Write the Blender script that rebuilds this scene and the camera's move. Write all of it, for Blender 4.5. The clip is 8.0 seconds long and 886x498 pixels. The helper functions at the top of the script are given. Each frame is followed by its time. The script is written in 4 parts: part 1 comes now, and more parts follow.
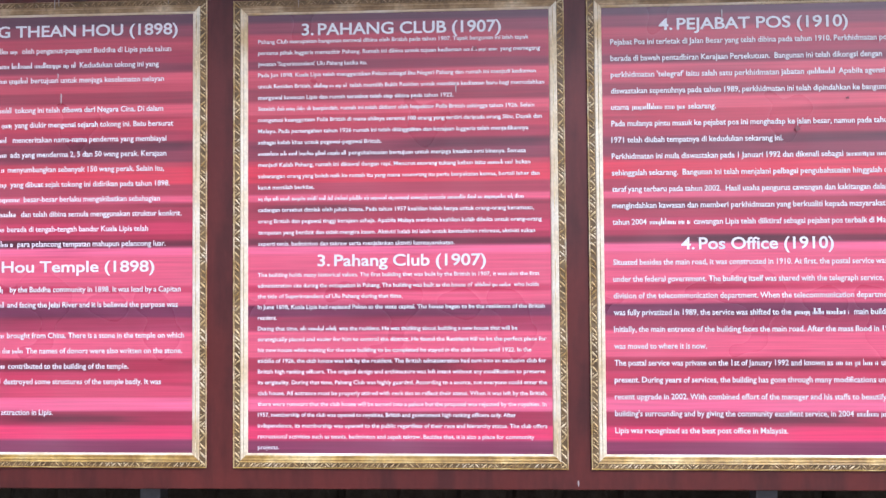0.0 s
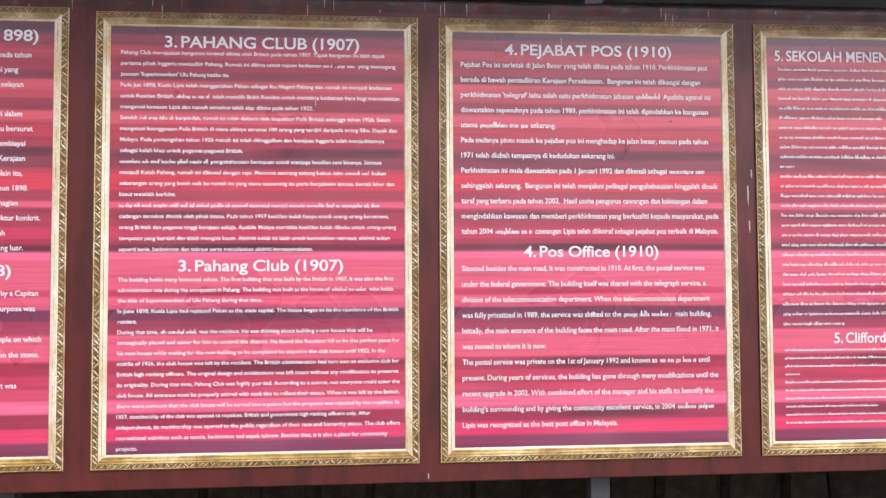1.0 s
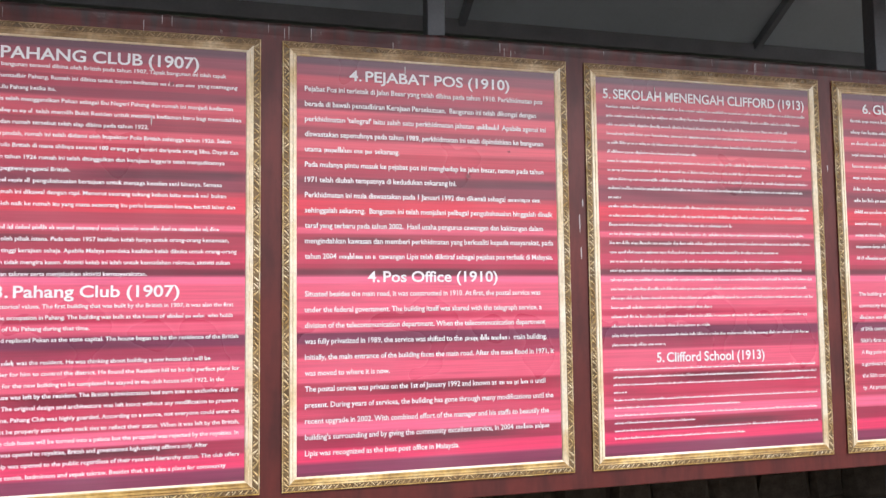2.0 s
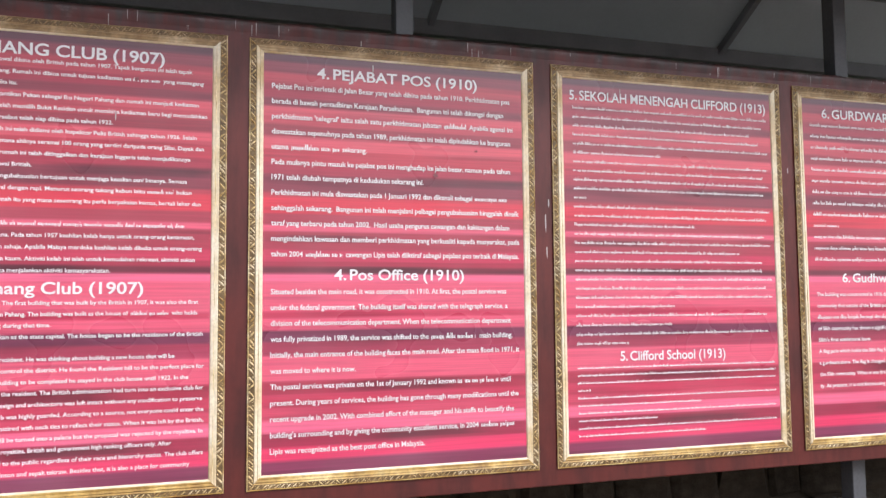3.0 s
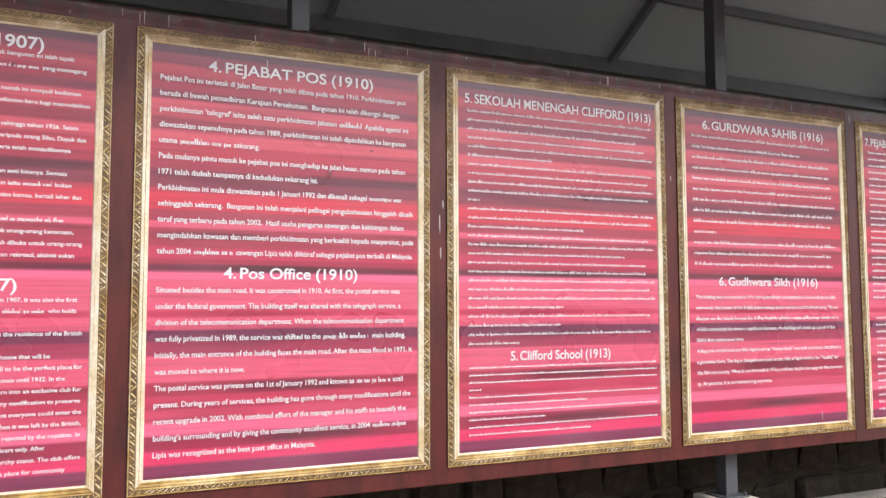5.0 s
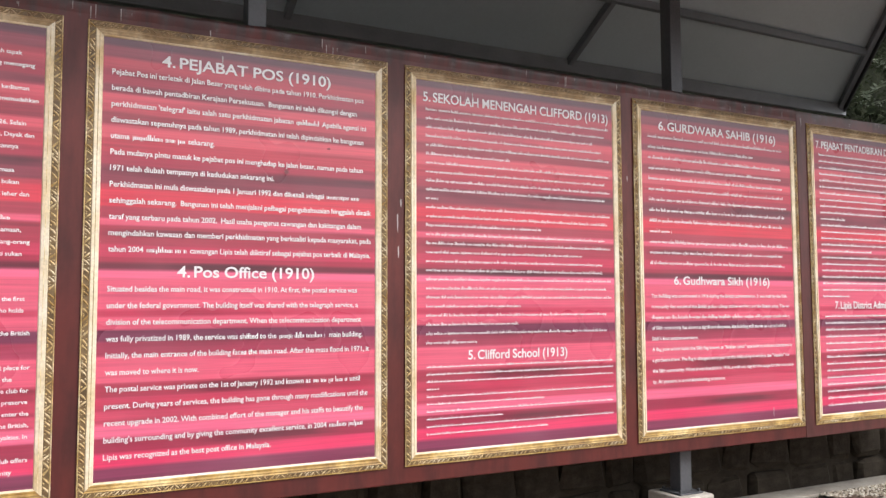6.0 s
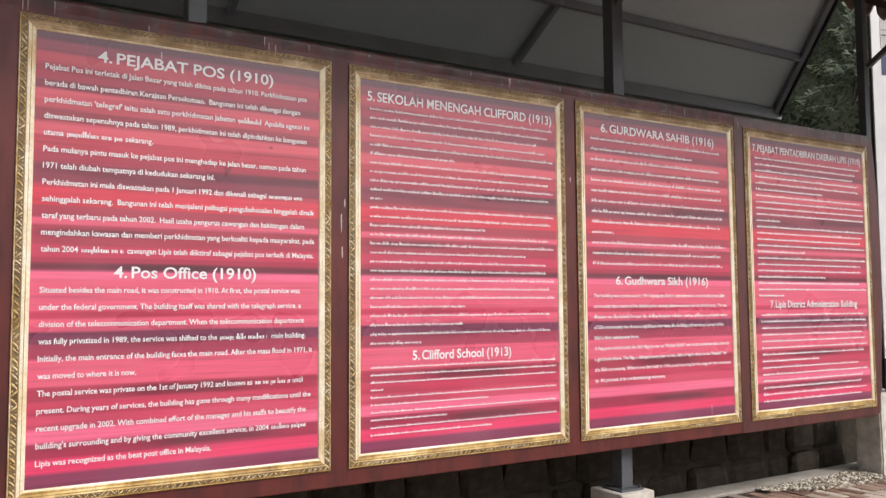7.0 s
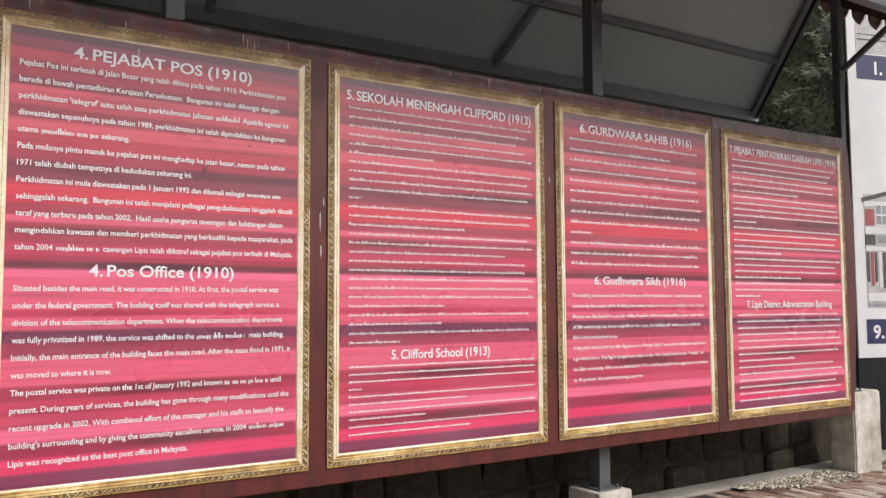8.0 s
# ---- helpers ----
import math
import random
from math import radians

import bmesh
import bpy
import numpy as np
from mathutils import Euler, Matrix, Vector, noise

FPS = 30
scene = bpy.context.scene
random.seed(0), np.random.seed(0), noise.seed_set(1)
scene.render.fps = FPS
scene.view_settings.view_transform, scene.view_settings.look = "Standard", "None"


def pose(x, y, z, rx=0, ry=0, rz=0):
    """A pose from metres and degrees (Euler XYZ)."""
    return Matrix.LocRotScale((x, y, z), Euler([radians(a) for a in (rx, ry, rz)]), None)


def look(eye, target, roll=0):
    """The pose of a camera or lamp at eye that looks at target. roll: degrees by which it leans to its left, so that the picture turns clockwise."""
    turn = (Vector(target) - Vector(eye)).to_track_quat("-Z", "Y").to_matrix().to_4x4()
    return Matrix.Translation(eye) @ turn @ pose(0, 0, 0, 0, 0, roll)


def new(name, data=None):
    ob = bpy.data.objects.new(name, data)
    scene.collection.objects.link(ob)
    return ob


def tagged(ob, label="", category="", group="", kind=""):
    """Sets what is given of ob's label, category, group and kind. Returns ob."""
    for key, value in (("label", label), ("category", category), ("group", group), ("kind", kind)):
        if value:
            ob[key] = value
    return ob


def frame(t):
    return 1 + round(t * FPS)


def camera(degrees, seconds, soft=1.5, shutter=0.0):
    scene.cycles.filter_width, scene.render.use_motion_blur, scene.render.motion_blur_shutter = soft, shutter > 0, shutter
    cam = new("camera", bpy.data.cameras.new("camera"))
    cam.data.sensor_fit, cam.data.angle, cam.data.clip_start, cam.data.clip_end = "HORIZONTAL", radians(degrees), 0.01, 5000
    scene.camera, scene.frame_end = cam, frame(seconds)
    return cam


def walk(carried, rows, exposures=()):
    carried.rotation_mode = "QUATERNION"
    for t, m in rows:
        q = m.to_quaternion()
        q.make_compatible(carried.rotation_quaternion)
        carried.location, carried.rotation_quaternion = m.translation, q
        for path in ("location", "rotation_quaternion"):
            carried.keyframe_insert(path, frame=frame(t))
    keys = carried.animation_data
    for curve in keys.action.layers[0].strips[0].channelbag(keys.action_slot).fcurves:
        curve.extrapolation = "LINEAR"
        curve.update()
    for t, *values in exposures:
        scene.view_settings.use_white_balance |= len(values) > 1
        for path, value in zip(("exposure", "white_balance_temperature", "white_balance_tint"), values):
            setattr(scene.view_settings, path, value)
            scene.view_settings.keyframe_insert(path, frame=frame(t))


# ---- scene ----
cam = camera(56.4, 8.0, soft=1.4)
PATH = [
    (0, (-0.487, -3.84, 1.508), (-0.584, -1.843, 1.569), -0.4),
    (0.5, (-0.336, -3.988, 1.469), (-0.342, -1.99, 1.545), 0.2),
    (1, (-0.3, -4.071, 1.477), (-0.145, -2.079, 1.564), -0.3),
    (1.5, (-0.318, -4.071, 1.484), (0.081, -2.116, 1.614), -0.7),
    (3, (-0.315, -4.094, 1.472), (0.292, -2.194, 1.614), -0.5),
    (3.5, (-0.313, -4.092, 1.477), (0.349, -2.21, 1.616), -0.3),
    (4, (-0.308, -4.095, 1.474), (0.407, -2.232, 1.614), -0.3),
    (4.5, (-0.307, -4.1, 1.47), (0.478, -2.266, 1.612), -0.2),
    (6, (-0.282, -4.102, 1.472), (0.642, -2.333, 1.61), -0.2),
    (6.5, (-0.272, -4.103, 1.47), (0.707, -2.365, 1.609), -0.2),
    (7, (-0.266, -4.104, 1.472), (0.769, -2.399, 1.61), -0.4),
    (7.5, (-0.26, -4.109, 1.473), (0.809, -2.424, 1.61), -0.3),
    (8, (-0.26, -4.105, 1.468), (0.816, -2.425, 1.606), -0.3),
]
walk(cam, [(t, look(eye, target, roll)) for t, eye, target, roll in PATH],
     [(0.0, 0.13, 5200, 15), (0.5, 0.08, 5450, 13), (1.0, 0.09, 5750, 13), (1.5, 0.14, 5850, 12), (4.5, 0.14, 5950, 12), (6.5, 0.06, 6200, 12), (8.0, -0.07, 6250, 12)])

# ---- light ----
world = bpy.data.worlds.new("overcast_sky")
scene.world = world
world.use_nodes = True
wn = world.node_tree
sky = wn.nodes.new("ShaderNodeTexSky")
sky.sky_type, sky.sun_disc = "NISHITA", False
sky.sun_elevation, sky.sun_rotation = radians(45), radians(149)
sky.air_density, sky.dust_density, sky.ozone_density = 1.0, 6.0, 1.0
wn.nodes["Background"].inputs["Strength"].default_value = 0.15
cloud = wn.nodes.new("ShaderNodeHueSaturation")
cloud.inputs["Saturation"].default_value = 0.35
wn.links.new(sky.outputs["Color"], cloud.inputs["Color"])
wn.links.new(cloud.outputs["Color"], wn.nodes["Background"].inputs["Color"])
sun = new("sun", bpy.data.lights.new("sun", "SUN"))
sun.data.energy, sun.data.angle, sun.data.color = 1.55, radians(14), (1.0, 0.96, 0.9)
sun.matrix_world = look((5.5, -9, 10), (0, 0, 0))


# ---- materials ----
def lin(r, g, b):
    """Linear colour from 0-255 values."""
    return tuple(((c / 255 + 0.055) / 1.055) ** 2.4 if c > 10 else c / 3294 for c in (r, g, b)) + (1.0,)


class Mat:
    """A principled material with a few helpers for noise, ramps and bump."""

    def __init__(self, name, rough=0.6, metal=0.0, spec=0.5):
        self.m = bpy.data.materials.new(name)
        self.m.use_nodes = True
        self.t = self.m.node_tree
        self.b = self.t.nodes["Principled BSDF"]
        self.b.inputs["Roughness"].default_value = rough
        self.b.inputs["Metallic"].default_value = metal
        self.b.inputs["Specular IOR Level"].default_value = spec
        self.coord = self.add("ShaderNodeTexCoord").outputs["Object"]

    def add(self, kind, **settings):
        n = self.t.nodes.new(kind)
        for k, v in settings.items():
            setattr(n, k, v)
        return n

    def link(self, a, b):
        self.t.links.new(a, b)

    def scaled(self, sx, sy, sz):
        n = self.add("ShaderNodeMapping")
        n.inputs["Scale"].default_value = (sx, sy, sz)
        self.link(self.coord, n.inputs["Vector"])
        return n.outputs["Vector"]

    def noise(self, scale, detail=4.0, rough=0.55, vec=None):
        n = self.add("ShaderNodeTexNoise")
        n.inputs["Scale"].default_value, n.inputs["Detail"].default_value, n.inputs["Roughness"].default_value = scale, detail, rough
        self.link(vec if vec is not None else self.coord, n.inputs["Vector"])
        return n.outputs["Fac"]

    def ramp(self, fac, stops, mode="LINEAR"):
        n = self.add("ShaderNodeValToRGB")
        n.color_ramp.interpolation = mode
        e = n.color_ramp.elements
        while len(e) > 1:
            e.remove(e[-1])
        e[0].position, e[0].color = stops[0][0], stops[0][1]
        for p, c in stops[1:]:
            e.new(p).color = c
        self.link(fac, n.inputs["Fac"])
        return n.outputs["Color"]

    def grey(self, fac, lo, hi, p0=0.3, p1=0.7):
        return self.ramp(fac, [(p0, (lo, lo, lo, 1)), (p1, (hi, hi, hi, 1))])

    def mix(self, a, b, fac, mode="MIX"):
        n = self.add("ShaderNodeMix", data_type="RGBA", blend_type=mode)
        for sock, v in ((n.inputs[0], fac), (n.inputs[6], a), (n.inputs[7], b)):
            if isinstance(v, (int, float, tuple)):
                sock.default_value = v
            else:
                self.link(v, sock)
        return n.outputs[2]

    def color(self, c):
        if isinstance(c, tuple):
            self.b.inputs["Base Color"].default_value = c
        else:
            self.link(c, self.b.inputs["Base Color"])
        return self

    def rough(self, c):
        self.link(c, self.b.inputs["Roughness"])
        return self

    def bump(self, h, strength=0.3, dist=0.01):
        n = self.add("ShaderNodeBump")
        n.inputs["Strength"].default_value, n.inputs["Distance"].default_value = strength, dist
        self.link(h, n.inputs["Height"])
        self.link(n.outputs["Normal"], self.b.inputs["Normal"])
        return self


def mottled(name, dark, light, scale=4.0, fine=40.0, rough=0.6, metal=0.0, strength=0.3, dist=0.004, spec=0.5, grain=0.75):
    """Two-scale mottling between two colours, with fine relief."""
    k = Mat(name, rough, metal, spec)
    big, small = k.noise(scale), k.noise(fine, 6.0)
    k.color(k.mix(k.ramp(big, [(0.3, dark), (0.7, light)]), k.grey(small, grain, 1.0), 1.0, "MULTIPLY"))
    k.rough(k.grey(big, max(rough - 0.12, 0.02), min(rough + 0.12, 1.0)))
    return k.bump(small, strength, dist).m


INKS = {"purple": (122, 50, 80), "hot_pink": (217, 53, 97), "deep_rose": (150, 36, 66), "pink": (227, 101, 134), "rose": (199, 66, 94), "dusk_rose": (188, 52, 82),
        "crimson": (160, 40, 66), "salmon": (214, 87, 113), "mauve": (154, 50, 76), "plum": (108, 44, 72), "cherry": (100, 28, 46), "wine": (158, 46, 66),
        "red": (204, 46, 66), "dull_plum": (126, 46, 62), "brick": (176, 52, 68), "dull_salmon": (202, 80, 94), "dull_wine": (140, 46, 60),
        "dull_rose": (182, 66, 80), "ash_mauve": (140, 62, 76), "ash_plum": (90, 54, 66)}
# the printed bands from the foot up: where each one ends (0 foot, 1 head) and its ink
BANDS = [(0.032, "purple"), (0.063, "hot_pink"), (0.096, "deep_rose"), (0.126, "pink"), (0.155, "rose"), (0.184, "dusk_rose"), (0.216, "crimson"),
         (0.276, "salmon"), (0.308, "mauve"), (0.335, "plum"), (0.364, "salmon"), (0.380, "dusk_rose"), (0.450, "salmon"), (0.468, "pink"), (0.485, "cherry"),
         (0.498, "crimson"), (0.526, "dusk_rose"), (0.570, "wine"), (0.585, "salmon"), (0.612, "wine"), (0.652, "red"), (0.663, "brick"), (0.708, "dull_plum"),
         (0.735, "wine"), (0.768, "brick"), (0.797, "dull_salmon"), (0.826, "dull_wine"), (0.846, "dull_rose"), (0.870, "dull_salmon"), (0.892, "dull_plum"),
         (0.919, "wine"), (0.953, "dull_rose"), (0.980, "ash_mauve"), (1.0, "ash_plum")]
# darker brush strokes in the print: foot, head (as above), and the two ends in metres
STROKES = [(0.188, 0.212, 0.46, 1.08), (0.470, 0.486, 0.42, 0.96), (0.690, 0.712, 0.80, 1.52), (0.072, 0.084, 0.60, 1.20), (0.545, 0.560, 0.10, 0.62)]


def printed_vinyl():
    k = Mat("striped_print_vinyl", 0.30, 0.0, 0.7)
    sep = k.add("ShaderNodeSeparateXYZ")
    k.link(k.coord, sep.inputs[0])
    wob = k.noise(1.0, 2.0, 0.5, k.scaled(0.8, 1.0, 6.0))
    mr = k.add("ShaderNodeMapRange")
    mr.inputs["From Min"].default_value, mr.inputs["From Max"].default_value = 0.065, 2.135
    k.link(sep.outputs["Z"], mr.inputs["Value"])
    w2 = k.add("ShaderNodeMath", operation="MULTIPLY_ADD")
    k.link(wob, w2.inputs[0])
    w2.inputs[1].default_value = 0.005
    add = k.add("ShaderNodeMath", operation="ADD")
    k.link(mr.outputs[0], w2.inputs[2])
    k.link(w2.outputs[0], add.inputs[0])
    add.inputs[1].default_value = -0.0025
    v = add.outputs[0]
    stops, foot = [], 0.0
    for head, ink in BANDS:
        stops += [(foot + 0.0022, lin(*INKS[ink])), (head - 0.0022, lin(*INKS[ink]))]
        foot = head
    col = None
    for i in range(0, len(stops), 22):
        piece = stops[max(0, i - 1):i + 22]
        strip = k.ramp(v, piece)
        if col is None:
            col = strip
        else:
            step = k.add("ShaderNodeMath", operation="GREATER_THAN")
            k.link(v, step.inputs[0])
            step.inputs[1].default_value = piece[0][0]
            col = k.mix(col, strip, step.outputs[0])
    # long soft streaks, fine dry-brush lines and a few darker strokes
    streak = k.noise(1.0, 1.5, 0.4, k.scaled(0.9, 1.0, 19.0))
    col = k.mix(col, k.ramp(streak, [(0.28, (0.66, 0.60, 0.66, 1)), (0.44, (1, 1, 1, 1)), (0.58, (1, 1, 1, 1)), (0.70, (1.08, 1.25, 1.20, 1))]), 1.0, "MULTIPLY")
    fine = k.noise(1.0, 3.0, 0.6, k.scaled(1.6, 1.0, 95.0))
    col = k.mix(col, k.grey(fine, 0.88, 1.16), 1.0, "MULTIPLY")
    for z0, z1, x0, x1 in STROKES:
        black, white = (0, 0, 0, 1), (1, 1, 1, 1)
        up = k.ramp(v, [(z0 - 0.003, black), (z0 + 0.002, white), (z1 - 0.002, white), (z1 + 0.003, black)])
        half = k.add("ShaderNodeMath", operation="MULTIPLY")
        k.link(sep.outputs["X"], half.inputs[0])
        half.inputs[1].default_value = 0.5
        along = k.ramp(half.outputs[0], [(x0 / 2 - 0.04, black), (x0 / 2 + 0.06, white), (x1 / 2 - 0.06, white), (x1 / 2 + 0.04, black)])
        col = k.mix(col, k.mix(col, (0.46, 0.40, 0.48, 1), 1.0, "MULTIPLY"), k.mix(up, along, 1.0, "MULTIPLY"))
    # thin even rose-grey veil: haze over the vinyl mixed into the print's colour
    col = k.mix(col, lin(192, 120, 134), 0.06)
    dirt = k.noise(2.0, 2.0, 0.5)
    col = k.mix(col, (0.42, 0.34, 0.34, 1), k.grey(dirt, 0.0, 0.07, 0.45, 0.8))
    k.color(col)
    k.rough(k.grey(dirt, 0.24, 0.40))
    wave = k.noise(1.0, 3.0, 0.5, k.scaled(5.0, 1.0, 0.8))
    return k.bump(wave, 0.25, 0.006).m


PRINT = printed_vinyl()
INK = mottled("white_print_ink", (0.76, 0.73, 0.735, 1), (0.83, 0.80, 0.805, 1), 6, 60, 0.4, strength=0.0, grain=0.97)


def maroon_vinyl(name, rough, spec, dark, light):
    """Maroon vinyl with mould, dried runs and painted eave shade below its upper edge."""
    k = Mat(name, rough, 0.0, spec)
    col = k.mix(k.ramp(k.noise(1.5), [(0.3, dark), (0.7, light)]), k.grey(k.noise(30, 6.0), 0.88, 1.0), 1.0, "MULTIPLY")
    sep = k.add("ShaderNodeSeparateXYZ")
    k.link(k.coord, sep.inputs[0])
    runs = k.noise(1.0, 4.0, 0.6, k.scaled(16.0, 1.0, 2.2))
    # dark upper band: mould, with the eave's shade painted into the same colour
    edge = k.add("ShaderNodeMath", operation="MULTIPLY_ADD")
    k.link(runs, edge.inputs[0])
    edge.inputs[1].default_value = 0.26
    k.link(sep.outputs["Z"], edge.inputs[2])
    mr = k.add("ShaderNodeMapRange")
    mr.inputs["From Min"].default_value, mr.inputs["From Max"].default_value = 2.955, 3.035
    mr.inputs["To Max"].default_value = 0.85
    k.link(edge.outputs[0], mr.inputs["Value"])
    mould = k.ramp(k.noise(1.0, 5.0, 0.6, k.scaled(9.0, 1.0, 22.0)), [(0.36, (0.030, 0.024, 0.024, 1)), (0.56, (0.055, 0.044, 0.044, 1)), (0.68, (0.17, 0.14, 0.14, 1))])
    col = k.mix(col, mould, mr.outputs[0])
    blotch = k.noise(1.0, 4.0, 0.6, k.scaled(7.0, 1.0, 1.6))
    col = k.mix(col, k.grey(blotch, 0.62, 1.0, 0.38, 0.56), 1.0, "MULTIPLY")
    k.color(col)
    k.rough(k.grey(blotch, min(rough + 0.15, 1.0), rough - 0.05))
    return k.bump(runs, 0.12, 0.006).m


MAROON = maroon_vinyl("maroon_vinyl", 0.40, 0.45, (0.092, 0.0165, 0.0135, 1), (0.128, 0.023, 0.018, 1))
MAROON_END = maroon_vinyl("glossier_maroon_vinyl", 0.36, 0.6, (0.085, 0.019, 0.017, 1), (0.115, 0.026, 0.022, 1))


def printed_moulding(name, stops, scale, fine, rough=0.4, low=0.7):
    """Gilt tones that wander along the moulding, with small worn flecks."""
    k = Mat(name, rough, 0.0, 0.5)
    col = k.mix(k.ramp(k.noise(scale, 3.0), stops), k.grey(k.noise(fine, 5.0, 0.65), low, 1.08, 0.35, 0.62), 1.0, "MULTIPLY")
    k.color(col)
    return k.bump(k.noise(fine), 0.12, 0.004).m


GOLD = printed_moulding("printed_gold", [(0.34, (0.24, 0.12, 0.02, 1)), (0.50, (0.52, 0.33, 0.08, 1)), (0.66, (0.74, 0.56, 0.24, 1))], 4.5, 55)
# head sides: duller, browner gilt, with shade and veil put into its colour
SHADED_GOLD = printed_moulding("printed_gold_shaded", [(0.34, (0.22, 0.135, 0.06, 1)), (0.52, (0.41, 0.28, 0.145, 1)), (0.68, (0.62, 0.48, 0.30, 1))], 5.0, 45)
CREAM = printed_moulding("printed_cream_gold", [(0.34, (0.60, 0.44, 0.22, 1)), (0.48, (0.76, 0.65, 0.45, 1)), (0.66, (0.86, 0.79, 0.64, 1))], 3.2, 70, low=0.85)
PALE = printed_moulding("printed_pale_gold_leaf", [(0.36, (0.42, 0.26, 0.08, 1)), (0.50, (0.66, 0.49, 0.23, 1)), (0.66, (0.86, 0.75, 0.53, 1))], 8.0, 90, low=0.6)
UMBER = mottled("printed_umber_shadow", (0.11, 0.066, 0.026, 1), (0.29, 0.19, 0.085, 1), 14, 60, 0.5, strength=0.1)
SCUFF = mottled("pale_drip_stain", (0.42, 0.38, 0.36, 1), (0.55, 0.51, 0.49, 1), 12, 60, 0.6)
STEEL = mottled("dark_painted_steel", (0.065, 0.068, 0.073, 1), (0.10, 0.104, 0.112, 1), 5, 60, 0.45, 0.0, 0.15)
ROOFING = mottled("grey_roof_underside", (0.55, 0.61, 0.65, 1), (0.63, 0.69, 0.73, 1), 0.7, 25, 0.6, 0.0, 0.03, grain=0.95)
RAFTER = mottled("grey_painted_steel", (0.23, 0.245, 0.27, 1), (0.29, 0.305, 0.33, 1), 3, 40, 0.55, 0.0, 0.08, grain=0.92)
EAVE = mottled("charcoal_painted_steel", (0.19, 0.195, 0.21, 1), (0.25, 0.257, 0.275, 1), 3, 40, 0.55, 0.0, 0.08, grain=0.92)
CONCRETE = mottled("weathered_concrete", (0.32, 0.28, 0.22, 1), (0.72, 0.68, 0.60, 1), 6, 28, 0.85, 0.0, 0.3, 0.004, grain=0.86)
KERB = mottled("grey_concrete", (0.28, 0.25, 0.205, 1), (0.46, 0.42, 0.36, 1), 4, 50, 0.9, 0.0, 0.5, 0.006)
ROCK = mottled("dark_mossy_rock", (0.028, 0.022, 0.016, 1), (0.07, 0.058, 0.042, 1), 3, 25, 0.95, 0.0, 0.5, 0.015, spec=0.15)
SOIL = mottled("damp_soil", (0.03, 0.022, 0.015, 1), (0.07, 0.052, 0.035, 1), 2, 30, 0.95, 0.0, 0.7, 0.02)
BROWN = mottled("brown_fascia_paint", (0.055, 0.026, 0.018, 1), (0.11, 0.05, 0.033, 1), 6, 50, 0.5)
PEACH = mottled("faded_pendant_paint", (0.13, 0.08, 0.062, 1), (0.40, 0.29, 0.235, 1), 9, 50, 0.5)
WHITE = mottled("white_banner_vinyl", (0.66, 0.66, 0.66, 1), (0.78, 0.78, 0.77, 1), 2, 40, 0.4, strength=0.03, grain=0.97)
GAP_SHADE = mottled("gap_shade_black", (0.010, 0.011, 0.015, 1), (0.020, 0.021, 0.027, 1), 3, 40, 0.6, strength=0.1, spec=0.2)
NAVY = mottled("navy_print", (0.018, 0.022, 0.085, 1), (0.03, 0.034, 0.115, 1), 5, 40, 0.4, strength=0.05)
TAN = mottled("printed_pale_facade", (0.42, 0.40, 0.38, 1), (0.62, 0.60, 0.58, 1), 9, 40, 0.4, strength=0.03)
ROSE = mottled("printed_red_wall", (0.35, 0.07, 0.07, 1), (0.45, 0.13, 0.12, 1), 9, 40, 0.4, strength=0.03)
SLATE = mottled("printed_dark_roof", (0.05, 0.045, 0.045, 1), (0.13, 0.11, 0.11, 1), 12, 50, 0.4, strength=0.03)
PANE = mottled("printed_grey_panes", (0.20, 0.21, 0.23, 1), (0.42, 0.43, 0.45, 1), 16, 50, 0.4, strength=0.03)
BARK = mottled("bark", (0.05, 0.04, 0.03, 1), (0.11, 0.09, 0.06, 1), 8, 50, 0.9)


def by_piece(name, stops, rough, per_island=False, fine=60.0, strength=0.4, dist=0.004, spec=0.4):
    k = Mat(name, rough, 0.0, spec)
    if per_island:
        r = k.add("ShaderNodeNewGeometry").outputs["Random Per Island"]
    else:
        r = k.add("ShaderNodeObjectInfo").outputs["Random"]
    n = k.noise(fine, 6.0)
    k.color(k.mix(k.ramp(r, stops), k.grey(n, 0.65, 1.1), 1.0, "MULTIPLY"))
    return k.bump(n, strength, dist).m


PAVER_STOPS = [(0.0, (0.13, 0.075, 0.055, 1)), (0.4, (0.27, 0.15, 0.10, 1)), (0.6, (0.36, 0.27, 0.20, 1)), (1.0, (0.58, 0.50, 0.41, 1))]
PAVER = by_piece("clay_paver", PAVER_STOPS, 0.85)
PAVER_FAR = by_piece("clay_paver_field", PAVER_STOPS, 0.85, True)
GRAVEL = by_piece("pale_gravel", [(0.0, (0.06, 0.045, 0.03, 1)), (0.35, (0.30, 0.24, 0.17, 1)), (0.65, (0.55, 0.48, 0.37, 1)), (1.0, (0.86, 0.81, 0.70, 1))], 0.9, True)


def let_light_through(m, share):
    """Mixes light that comes through the leaf into its material."""
    t = m.node_tree
    bsdf, out = t.nodes["Principled BSDF"], t.nodes["Material Output"]
    thin, mix = t.nodes.new("ShaderNodeBsdfTranslucent"), t.nodes.new("ShaderNodeMixShader")
    t.links.new(bsdf.inputs["Base Color"].links[0].from_socket, thin.inputs["Color"])
    mix.inputs[0].default_value = share
    t.links.new(bsdf.outputs[0], mix.inputs[1])
    t.links.new(thin.outputs[0], mix.inputs[2])
    t.links.new(mix.outputs[0], out.inputs["Surface"])


